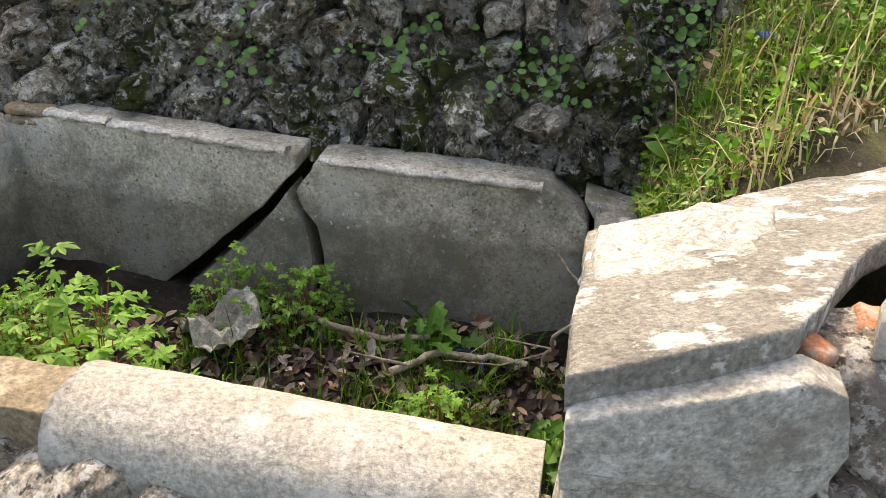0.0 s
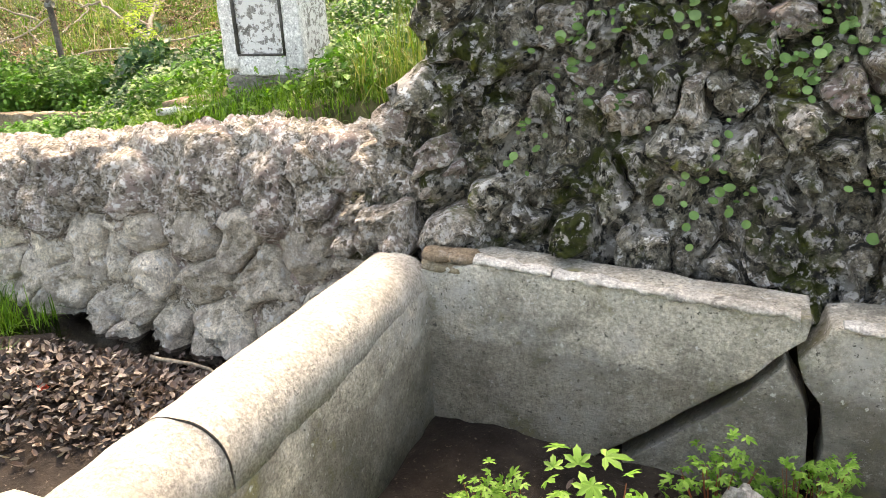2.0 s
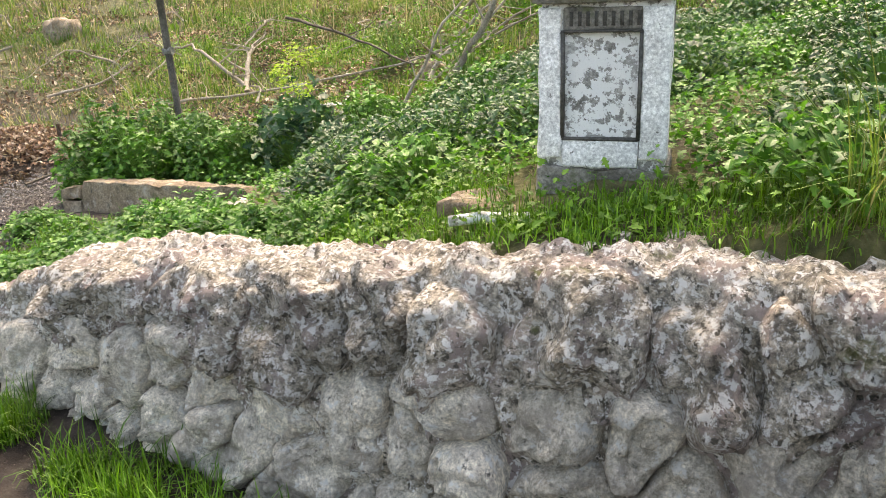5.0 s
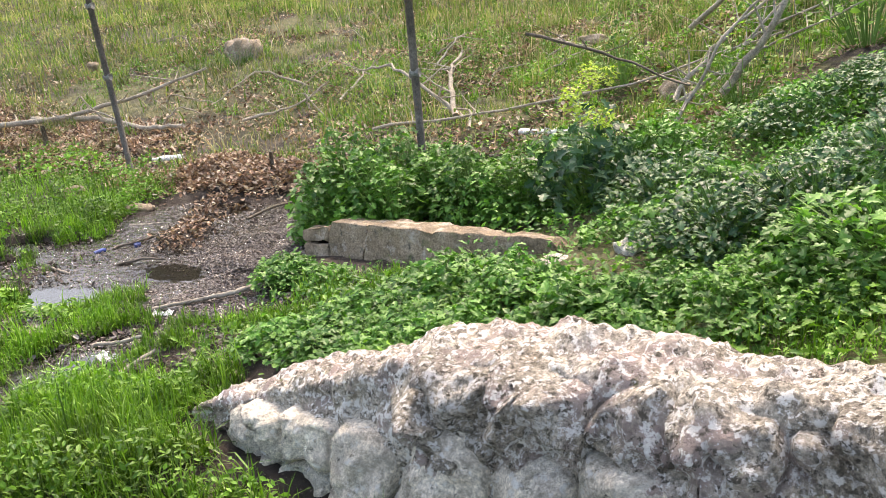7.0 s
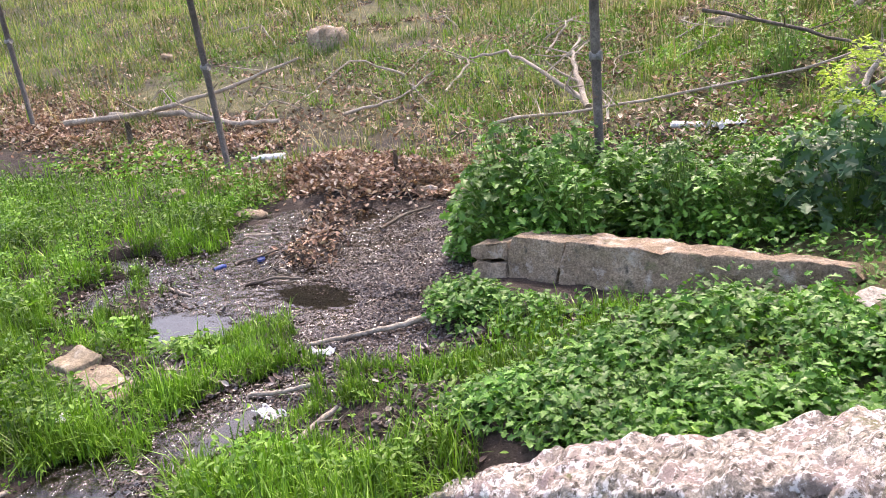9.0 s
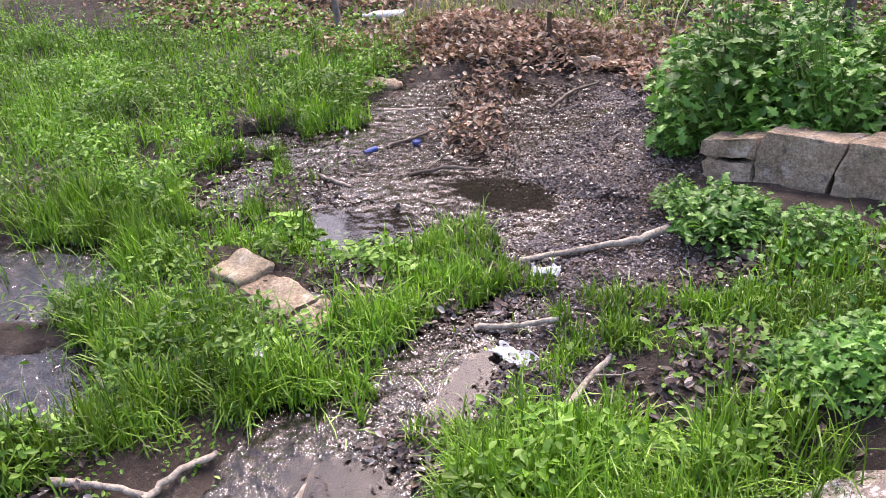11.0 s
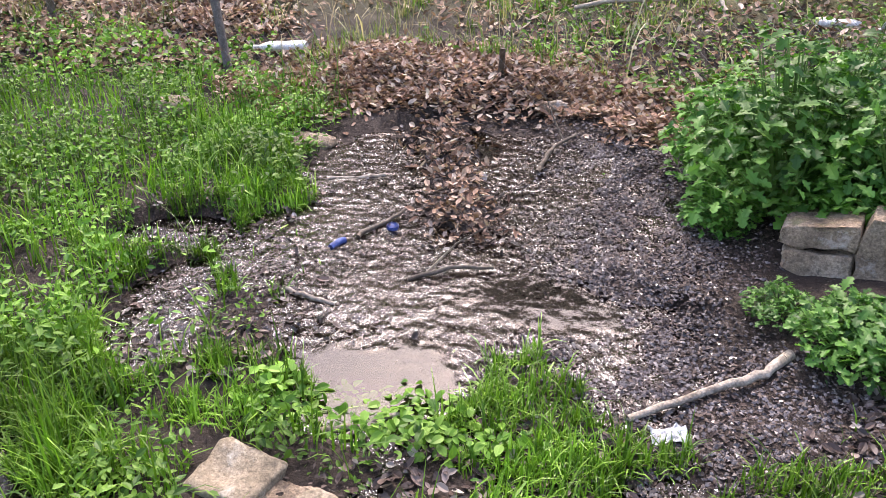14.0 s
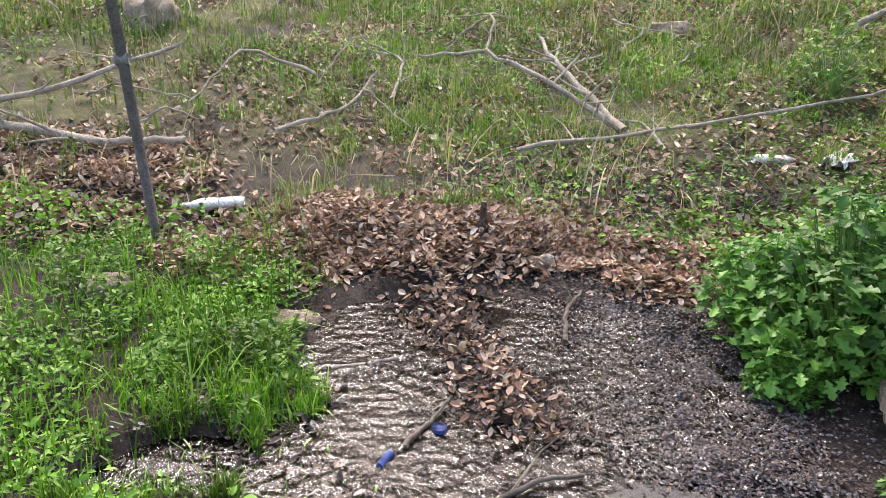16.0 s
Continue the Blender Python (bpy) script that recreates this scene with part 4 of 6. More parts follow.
box_part("plinth", -0.012, W + 0.012, -0.012, DP + 0.012, 0.55, 0.90, M["plaster_grey"], "bare mossy plaster foot", seed=61, rough=0.010)
box_part("shaft", 0, W, 0.004, DP, 0.88, 1.36, M["worn_paint"], "white paint worn to the plaster", seed=62)
box_part("pilaster", -0.004, 0.062, -0.012, 0.05, 0.93, 1.345, M["white_paint"], "white painted edge strip", seed=63)
box_part("pilaster", W - 0.072, W + 0.004, -0.012, 0.05, 0.93, 1.345, M["white_paint"], "white painted edge strip, flaking", seed=64)
box_part("rail", 0.064, W - 0.074, -0.012, 0.05, 0.905, 0.985, M["white_paint"], "white painted lower rail", seed=65)
box_part("frieze", 0.064, W - 0.074, -0.004, 0.05, 1.285, 1.345, M["plaster_grey"], "dark frieze with worn lettering", seed=66, rough=0.002)
for k in range(9):
    a = 0.082 + k * 0.0225
    box_part("letter_bar", a, a + 0.010, -0.0065, 0.0, 1.296, 1.334, M["letters_and_groove_shade"], seed=70 + k, cut=0, rough=0, bevel=0, amp=0)
# no recess is cut: thin dark strips paint the grooves' shade
for a0, a1, z0, z1 in ((0.060, 0.070, 0.985, 1.285), (W - 0.080, W - 0.070, 0.985, 1.285), (0.064, W - 0.074, 0.983, 0.991), (0.064, W - 0.074, 1.279, 1.286)):
    box_part("groove", a0, a1, -0.0145, 0.012, z0, z1, M["letters_and_groove_shade"], "dark strip coloured as shade round the panel", seed=80, cut=0, rough=0, bevel=0, amp=0)
box_part("cornice", -0.022, W + 0.022, -0.030, DP + 0.03, 1.357, 1.385, M["plaster_grey"], "grey moulded cornice", seed=67)
box_part("cornice", -0.045, W + 0.045, -0.055, DP + 0.05, 1.387, 1.445, M["plaster_grey"], "grey cornice slab", seed=68)
box_part("cap", 0.01, W - 0.01, 0.01, DP - 0.01, 1.447, 1.52, M["plaster_grey"], "flat grey cap", seed=69)

step = new("flagstone", bm_mesh("flagstone", prism(jag([(-2.70, 3.62), (-2.40, 3.55), (-2.36, 3.70), (-2.50, 3.80), (-2.66, 3.76)], 0.05, 0.01, 3), 0.74, 0.80, lambda a, b, d: Vector((a, b, d)), 0.04, 0.01, 0.006, 91), M["slab_brown"]))
tagged(step, "worn grey flagstone beside the pillar foot", "flagstone")
put("whitewashed_log", tube("whitewashed_log", [(-2.63, 3.45, 0.795), (-2.54, 3.475, 0.80), (-2.46, 3.465, 0.797), (-2.37, 3.47, 0.805), (-2.28, 3.455, 0.81), (-2.17, 3.41, 0.818)], [0.012, 0.017, 0.015, 0.017, 0.013, 0.009], M["worn_paint"], 10, 0.006, 3),
    label="short broken log with flaking white coating", category="log")

# ---- fallen concrete slab beyond the wall ----
fallen = new("fallen_slab")
fallen.location = (-4.7, 5.35, 0.1)
tagged(fallen, "long broken concrete slab lying tilted among plants", "slab")


def fall_place(a, b, d):
    """a along the slab from its pool end, b up its face, d back."""
    t = Vector((0.919, -0.395))
    q = Vector((0.395, 0.919))
    d = d * (1 - 0.6 * min(1.0, max(0.0, (a - 0.6) / 0.8)))
    p = Vector((-5.27, 5.594)) + t * a + q * (d + 0.15 * (b - 0.32))
    return Vector((p.x, p.y, b - 0.15 * d))


BIG = [(0.245, 0.03), (0.53, 0.072), (0.57, 0.068), (0.773, 0.155), (1.05, 0.245), (1.354, 0.335), (1.436, 0.385), (1.385, 0.425), (1.15, 0.40), (0.905, 0.373), (0.60, 0.352), (0.286, 0.326)]
BUTT = [(-0.01, 0.0), (0.238, 0.02), (0.243, 0.16), (0.278, 0.322), (0.12, 0.312), (0.0, 0.305), (-0.02, 0.22)]
part("slab_piece", prism(jag(BUTT, 0.035, 0.010, 8), 0.008, 0.20, fall_place, 0.02, 0.004, 0.010, 97), M["slab_brown"], fallen, "broken weathered slab end")
part("slab_piece", prism(jag(BIG, 0.035, 0.011, 2), 0.0, 0.24, fall_place, 0.02, 0.004, 0.010, 93), M["slab_brown"], fallen, "weathered grey-brown slab")
for o in ([(-0.244, 0.165), (-0.02, 0.19), (-0.025, 0.275), (-0.14, 0.25), (-0.235, 0.222)], [(-0.21, -0.03), (-0.015, -0.02), (-0.02, 0.18), (-0.12, 0.165), (-0.22, 0.145)]):
    part("slab_piece", prism(jag(o, 0.03, 0.012, 5), 0.0, 0.20, fall_place, 0.02, 0.006, 0.012, 95), M["slab_brown"], fallen, "broken end piece")
for p, s, k in (((-3.84, 4.90, 0.34), (0.30, 0.20, 0.10), 1), ((-3.62, 4.92, 0.40), (0.22, 0.14, 0.18), 2), ((-3.72, 4.74, 0.34), (0.18, 0.14, 0.09), 3)):
    put("loose_stone", blob("loose_stone", s, M["stone_pale"], 130 + k, 0.26, 4, 0.35), label="pale broken stone lying beside the slab", category="stone", group="stones by the slab", at=pose(*p, 10 * k, 6, 35 * k))


# ---- growing and dead things ----
def frames_from(normal_tilt, yaw, roll, n):
    """n rotation matrices: z leans by normal_tilt towards yaw, then turned by roll about itself."""
    ct, st_, cy, sy, cr, sr = np.cos(normal_tilt), np.sin(normal_tilt), np.cos(yaw), np.sin(yaw), np.cos(roll), np.sin(roll)
    Rz = np.zeros((n, 3, 3)); Rz[:, 0, 0], Rz[:, 0, 1], Rz[:, 1, 0], Rz[:, 1, 1], Rz[:, 2, 2] = cy, -sy, sy, cy, 1
    Ry = np.zeros((n, 3, 3)); Ry[:, 0, 0], Ry[:, 0, 2], Ry[:, 2, 0], Ry[:, 2, 2], Ry[:, 1, 1] = ct, st_, -st_, ct, 1
    Rr = np.zeros((n, 3, 3)); Rr[:, 0, 0], Rr[:, 0, 1], Rr[:, 1, 0], Rr[:, 1, 1], Rr[:, 2, 2] = cr, -sr, sr, cr, 1
    return Rz @ Ry @ Rr


def scatter(template, pos, R, size):
    """Copies of a template (verts, tris) at places, merged: verts and faces."""
    v, f = template
    n = len(pos)
    V = np.einsum("nij,kj->nki", R, v) * np.asarray(size).reshape(n, 1, -1) + pos[:, None, :]
    F = f[None] + (np.arange(n) * len(v))[:, None, None]
    return V.reshape(-1, 3), F.reshape(-1, 3)


def join(parts):
    V, F, o = [], [], 0
    for v, f in parts:
        V.append(v); F.append(f + o); o += len(v)
    return np.vstack(V), np.vstack(F)


def outline_leaf(radius, n, droop=0.25, fold=0.15):
    """A leaf lying along +x from its stalk at the origin: fan about the midrib, slightly folded and drooping. radius(t): half width along it."""
    t = np.linspace(0, 1, n)
    w = np.array([radius(x) for x in t])
    mid = np.stack([t, 0 * t, -droop * t * t], -1)
    a = np.stack([t, w, -droop * t * t + fold * w], -1)
    b = np.stack([t, -w, -droop * t * t + fold * w], -1)
    v = np.vstack([mid, a, b])
    f = []
    for i in range(n - 1):
        f += [(i, i + 1, n + i + 1), (i, n + i + 1, n + i), (i, 2 * n + i + 1, i + 1), (i, 2 * n + i, 2 * n + i + 1)]
    return v, np.array(f)


def lobed(t):
    return (0.05 + 0.30 * math.sin(math.pi * min(1, t * 0.93 + 0.04)) ** 0.8) * (0.74 + 0.26 * math.cos(t * 2 * math.pi * 3.5)) * (1.2 if t > 0.45 else 0.7)


LEAF_LOBED = outline_leaf(lobed, 15, 0.3, 0.25)
LEAF_OVAL = outline_leaf(lambda t: 0.30 * math.sin(math.pi * t) ** 0.7, 6, 0.2, 0.3)
LEAF_SMALL = outline_leaf(lambda t: 0.24 * math.sin(math.pi * t) ** 0.8, 4, 0.15, 0.25)
LEAF_DEAD = outline_leaf(lambda t: 0.28 * math.sin(math.pi * t) ** 0.6, 5, -0.35, 0.55)


def palm_leaf(fingers=5, teeth=True):
    """A hand-shaped divided leaf."""
    vs, fs, o = [], [], 0
    for k in range(fingers):
        a = (k / (fingers - 1) - 0.5) * math.radians(190)
        v, f = outline_leaf(lambda t: 0.23 * math.sin(math.pi * t) ** 0.7 * (0.8 + 0.3 * math.cos(t * 19)), 8, 0.2, 0.2)
        L = 0.62 - 0.12 * abs(k - (fingers - 1) / 2)
        c, s = math.cos(a), math.sin(a)
        v = v * L
        vs.append(np.stack([v[:, 0] * c - v[:, 1] * s + 0.3, v[:, 0] * s + v[:, 1] * c, v[:, 2]], -1))
        fs.append(f + o)
        o += len(v)
    return np.vstack(vs), np.vstack(fs)


LEAF_PALM = palm_leaf()
a8 = np.linspace(0, 2 * math.pi, 11)[:-1]
LEAF_ROUND = (np.vstack([[0, 0, -0.12], np.stack([np.cos(a8) * 0.5, np.sin(a8) * 0.5, 0 * a8], -1)]), np.array([(0, 1 + i, 1 + (i + 1) % 10) for i in range(10)]))


def blades(x, y, z, height, width, rng, lean=0.5, curl=0.8):
    """Grass blades: tapering bent strips of three lengths."""
    n = len(x)
    yaw, tilt = rng.uniform(0, 2 * math.pi, n), np.abs(rng.normal(0, lean, n))
    h, w = height, width
    dx, dy = np.cos(yaw), np.sin(yaw)
    side = np.stack([-dy, dx, 0 * dx], -1)
    P = []
    pos = np.stack([x, y, z - 0.01], -1)
    ang = tilt * 0.4
    for k, wk in ((0, 0.8), (1, 1.0), (2, 0.72), (3, 0.0)):
        if k:
            pos = pos + (h / 3)[:, None] * np.stack([np.sin(ang) * dx, np.sin(ang) * dy, np.cos(ang)], -1)
            ang = ang + tilt * curl
        if wk:
            P += [pos - side * (w * wk / 2)[:, None], pos + side * (w * wk / 2)[:, None]]
        else:
            P += [pos]
    V = np.stack(P, 1)
    f = np.array([(0, 1, 3), (0, 3, 2), (2, 3, 5), (2, 5, 4), (4, 5, 6)])
    F = f[None] + (np.arange(n) * 7)[:, None, None]
    return V.reshape(-1, 3), F.reshape(-1, 3)


def inside_ellipses(ells, n, rng):
    """n random places in ellipses (cx, cy, rx, ry), by area, denser to the middle."""
    area = np.array([e[2] * e[3] for e in ells])
    k = rng.choice(len(ells), n, p=area / area.sum())
    e = np.array(ells)[k]
    a, r = rng.uniform(0, 2 * math.pi, n), np.sqrt(rng.uniform(0, 1, n)) * (1 + 0.15 * rng.normal(size=n))
    return e[:, 0] + e[:, 2] * r * np.cos(a), e[:, 1] + e[:, 3] * r * np.sin(a)


def carpet(name, label, category, template, places, size, lift, tilt, material, rng):
    """Loose leaves lying or standing all over a stretch of ground, as one thing that nobody counts."""
    x, y = places
    n = len(x)
    z = land(x, y) + rng.uniform(0, 1, n) ** 1.5 * lift * np.clip(1 + 1.1 * vnoise(x * 4.5, y * 4.5, 0, 79), 0.15, 2.0)
    R = frames_from(np.abs(rng.normal(0, tilt, n)), rng.uniform(0, 6.3, n), rng.uniform(0, 6.3, n), n)
    s = size * rng.uniform(0.55, 1.35, n)
    V, F = scatter(template, np.stack([x, y, z], -1), R, s)
    return put(name, mesh_np(name, V, F, material), label=label, category=category, kind="stuff")


def turf(name, label, places, height, width, material, rng, lean=0.5, category="grass", spread=0.35):
    x, y = places
    n = len(x)
    h = height * np.exp(rng.normal(0, spread, n))
    V, F = blades(x, y, land(x, y), h, width * rng.uniform(0.7, 1.3, n), rng, lean)
    return put(name, mesh_np(name, V, F, material), label=label, category=category, kind="stuff")


def tufts(cx, cy, radius, per, rng):
    """Places bunched round centres."""
    n = len(cx) * per
    a, r = rng.uniform(0, 6.3, n), np.sqrt(rng.uniform(0, 1, n))
    rad = np.repeat(radius, per) if np.ndim(radius) else radius
    return np.repeat(cx, per) + rad * r * np.cos(a), np.repeat(cy, per) + rad * r * np.sin(a)


def keep(places, cond):
    x, y = places
    k = cond(x, y)
    return x[k], y[k]


rng = np.random.default_rng(23)


def behind_wall(x, y):
    return (y > wall_line(x) + 0.36) | (x < -5.25)


def clear_of_kerb(x, y):
    a, b = (x + 6.90) * 0.93 - (y - 4.60) * 0.367, (x + 6.90) * 0.367 + (y - 4.60) * 0.93
    return ~((a > -0.03) & (a < 0.56) & (b > -0.105) & (b < 0.09))


def off_pool(x, y, limit=0.35):
    return ((pool_mask(x, y) < limit) | (rng.random(len(x)) < 0.01)) & clear_of_kerb(x, y)


def clear_of_slab(x, y):
    a, b = (x + 5.27) * 0.919 - (y - 5.594) * 0.395, (x + 5.27) * 0.395 + (y - 5.594) * 0.919
    return ~((a > -0.25) & (a < 1.40) & (b > -0.08) & (b < 0.20)) & ((x + 3.74) ** 2 + (y - 4.82) ** 2 > 0.045)


# lush grass: left of the pool, by the wall's tip, along the wall's foot
E_LUSH = [(-5.5, 3.5, 0.32, 0.2), (-5.2, 3.6, 0.2, 0.15), (-4.75, 3.55, 0.3, 0.10), (-5.7, 3.95, 0.14, 0.2), (-6.75, 4.05, 0.35, 0.28), (-6.35, 4.25, 0.30, 0.25), (-5.45, 4.00, 0.22, 0.28), (-7.6, 4.75, 0.38, 0.30), (-7.25, 4.4, 0.4, 0.3), (-7.0, 3.7, 0.35, 0.3), (-5.35, 3.72, 0.20, 0.18), (-5.15, 4.12, 0.25, 0.18), (-5.05, 3.74, 0.22, 0.10), (-5.3, 3.95, 0.25, 0.2)]
cx, cy = inside_ellipses(E_LUSH, 260, rng)
turf("lush_grass", "long bright green grass in wet tufts", keep(tufts(cx, cy, 0.075, 120, rng), lambda x, y: off_pool(x, y, 0.5)), 0.112, 0.0048, M["grass"], rng, 1.0)
pl = keep(inside_ellipses(E_LUSH, 15000, rng), lambda x, y: off_pool(x, y) & (vnoise(x * 2.6, y * 2.6, 0, 71) > -0.15))
carpet("wet_herbs", "low fresh herbs among the wet grass", "herbs", LEAF_SMALL, pl, 0.026, 0.11, 0.8, M["leaf_fresh"], rng)
pl = inside_ellipses([(-6.62, 4.88, 0.30, 0.10), (-6.4, 4.78, 0.22, 0.08)], 900, rng)
carpet("cress_patch", "bright round-leaved herbs between stones and pool", "herbs", LEAF_OVAL, pl, 0.030, 0.07, 0.6, M["leaf_fresh"], rng)
pl = keep(inside_ellipses([(-6.2, 4.2, 1.1, 0.75), (-5.3, 4.7, 0.7, 0.4), (-7.3, 5.0, 0.5, 0.6), (-7.4, 5.9, 0.35, 0.6), (-7.4, 5.9, 0.35, 0.6)], 15000, rng), lambda x, y: off_pool(x, y) & (vnoise(x * 5, y * 5, 0, 72) > 0.0))
carpet("mud_herbs", "tiny green herbs sprouting on the mud", "herbs", LEAF_SMALL, pl, 0.018, 0.03, 0.7, M["leaf_fresh"], rng)
pl = keep(inside_ellipses([(-6.2, 4.2, 1.0, 0.75), (-5.3, 4.75, 0.7, 0.4), (-7.0, 5.0, 0.4, 0.3), (-6.2, 4.95, 0.25, 0.12), (-4.8, 5.08, 0.6, 0.22), (-5.2, 4.6, 0.5, 0.3), (-7.35, 5.6, 0.35, 0.6)], 8200, rng), lambda x, y: clear_of_kerb(x, y) & (vnoise(x * 4, y * 4, 0, 73) > 0.05))
carpet("mud_leaves", "sodden dead leaves on the mud", "dead leaves", LEAF_DEAD, pl, 0.03, 0.015, 0.4, M["sodden_leaf"], rng)
E_SHORT = [(-6.25, 4.95, 0.22, 0.3), (-6.05, 4.6, 0.3, 0.25), (-5.2, 4.85, 0.45, 0.16), (-5.55, 4.6, 0.25, 0.18), (-6.9, 4.9, 0.3, 0.16), (-5.0, 5.1, 0.4, 0.12), (-7.15, 5.6, 0.25, 0.35), (-6.0, 4.2, 0.3, 0.3), (-5.7, 3.6, 0.25, 0.2), (-6.35, 5.05, 0.16, 0.16), (-7.45, 5.85, 0.2, 0.3), (-7.55, 5.45, 0.25, 0.25), (-7.2, 5.95, 0.12, 0.3), (-7.3, 6.3, 0.12, 0.25)]
cx, cy = inside_ellipses(E_SHORT + [(-5.95, 4.5, 0.28, 0.35), (-4.75, 5.05, 0.4, 0.12), (-5.1, 4.75, 0.35, 0.14)], 520, rng)
turf("short_grass", "short green grass on wet mud", keep(tufts(cx, cy, 0.05, 60, rng), lambda x, y: off_pool(x, y, 0.85)), 0.062, 0.0045, M["grass"], rng, 0.7)
E_FOOT = [(-3.25, 3.05, 0.25, 0.10), (-3.6, 3.18, 0.3, 0.10), (-4.2, 3.42, 0.3, 0.10), (-3.0, 2.55, 0.12, 0.08)]
cx, cy = inside_ellipses(E_FOOT, 46, rng)
turf("wall_foot_grass", "green grass growing along the wall's foot", tufts(cx, cy, 0.06, 60, rng), 0.11, 0.0046, M["grass"], rng, 0.9)
# terrace lip and around the pillar
E_LIP = [(-2.75, 3.75, 0.5, 0.22), (-2.0, 3.30, 0.35, 0.16), (-2.2, 3.40, 0.35, 0.12), (-3.4, 4.0, 0.5, 0.2), (-1.75, 3.25, 0.2, 0.2), (-1.5, 3.15, 0.16, 0.16), (-2.5, 3.42, 0.35, 0.08), (-2.55, 3.38, 0.4, 0.08)]
cx, cy = inside_ellipses(E_LIP, 190, rng)
turf("terrace_grass", "green grass on the terrace behind the wall", keep(tufts(cx, cy, 0.07, 55, rng), lambda x, y: y > wall_line(x) + 0.28), 0.05, 0.0038, M["grass"], rng, 0.9)
cx, cy = np.array([-1.62, -1.50, -1.42, -1.55]), np.array([3.12, 3.05, 3.02, 3.2])
turf("tall_grass_tuft", "tall thin grass tuft at the wall's end", tufts(cx, cy, 0.08, 75, rng), 0.27, 0.003, M["grass_hill"], rng, 0.8)

# left field of small fresh leaves
E_FIELD = [(-8.2, 6.2, 1.0, 1.0), (-9.6, 6.0, 1.2, 1.2), (-7.55, 6.55, 0.35, 0.7), (-8.6, 5.0, 1.0, 0.7), (-7.35, 5.1, 0.25, 0.4), (-8.0, 4.2, 0.6, 0.5), (-11.5, 6.2, 1.5, 1.3), (-6.75, 4.72, 0.25, 0.1), (-7.35, 6.15, 0.2, 0.35)]
pl = keep(inside_ellipses(E_FIELD, 90000, rng), lambda x, y: off_pool(x, y, 0.75) & (vnoise(x * 3.2, y * 3.2, 0, 77) + 0.5 * vnoise(x * 9, y * 9, 0, 78) > -0.2))
carpet("ground_herbs", "mat of small fresh green herbs", "herbs", LEAF_SMALL, pl, 0.028, 0.11, 0.8, M["leaf_fresh"], rng)
pl = keep(inside_ellipses(E_FIELD, 16000, rng), lambda x, y: off_pool(x, y))
turf("field_grass", "thin green grass among the herbs", pl, 0.12, 0.0055, M["grass"], rng, 0.6)

# hillside: turf, straw, low leaves, dead leaves
HILL = [(-7.0, 10.0, 6.5, 2.9), (-3.0, 9.5, 4.5, 3.0), (-6.0, 14.0, 9.0, 3.5)]


def on_hill(x, y):
    return y > 7.35 - 0.02 * x + 0.12 * (x + 7) * (x > -5) + 0.25 * vnoise(x * 2, y * 2, 0, 5)


pl = keep(inside_ellipses(HILL, 125000, rng), lambda x, y: on_hill(x, y) & (fbm(x * 1.1, y * 1.1, 0, 3, 81) + 0.5 * vnoise(x * 5, y * 5, 0, 82) > -0.1))
turf("hill_grass", "rough mixed green and dry hillside grass", pl, 0.085, 0.0065, M["grass_hill"], rng, 1.5)
cx, cy = keep(inside_ellipses(HILL, 1500, rng), lambda x, y: on_hill(x, y) & (fbm(x * 0.8, y * 0.8, 0, 3, 89) > 0.0))
turf("hill_tufts", "taller yellow-green grass tufts on the slope", tufts(cx, cy, 0.08, 30, rng), 0.14, 0.0055, M["grass_hill"], rng, 0.6)
cx, cy = keep(inside_ellipses(HILL, 700, rng), lambda x, y: on_hill(x, y) & (fbm(x * 0.8, y * 0.8, 0, 3, 99) > 0.0))
turf("hill_green_tufts", "bright green grass tufts on the slope", tufts(cx, cy, 0.09, 34, rng), 0.12, 0.006, M["grass"], rng, 0.6)
x, y = keep(inside_ellipses(HILL, 1900, rng), lambda x, y: on_hill(x, y) & (fbm(x * 0.7, y * 0.7, 0, 3, 95) > -0.1))
V, F = blades(x, y, land(x, y) + 0.05, rng.uniform(0.15, 0.7, len(x)), rng.uniform(0.004, 0.009, len(x)), rng, 3.2, 0.15)
put("dry_twigs", mesh_np("dry_twigs", V, F, M["straw"]), label="thin dry twigs lying over the slope", category="twigs", kind="stuff")
pl = keep(inside_ellipses(HILL, 16000, rng), lambda x, y: on_hill(x, y) & (fbm(x * 0.9, y * 0.9, 0, 3, 83) > 0.0))
turf("dry_grass", "dry straw-coloured grass lying on the slope", pl, 0.17, 0.006, M["straw"], rng, 2.0)
pl = keep(inside_ellipses(HILL, 90000, rng), lambda x, y: on_hill(x, y) & (fbm(x * 1.0, y * 1.0, 0, 3, 85) + 0.25 * np.clip(x + 5.5, -2, 3) > -0.2))
carpet("hill_herbs", "low green ivy and herbs on the slope", "herbs", LEAF_OVAL, pl, 0.032, 0.11, 0.8, M["leaf_fresh"], rng)
pl = keep(inside_ellipses(HILL, 60000, rng), lambda x, y: on_hill(x, y) & (fbm(x * 0.9, y * 0.9, 0, 3, 87) + 0.3 * vnoise(x * 4, y * 4, 0, 86) > 0.0))
carpet("hill_dead_leaves", "scattered dead leaves on the slope", "dead leaves", LEAF_DEAD, pl, 0.045, 0.03, 0.5, M["dead_leaf"], rng)

x, y = keep(inside_ellipses([(-14, 13.5, 7, 5), (-5, 16, 9, 4), (-16, 9.5, 4, 3)], 45000, rng), lambda x, y: on_hill(x, y) & (fbm(x * 0.6, y * 0.6, 0, 3, 91) > -0.5))
turf("far_grass", "rough grass on the far slope", (x, y), 0.16, 0.014, M["grass_hill"], rng, 0.8)

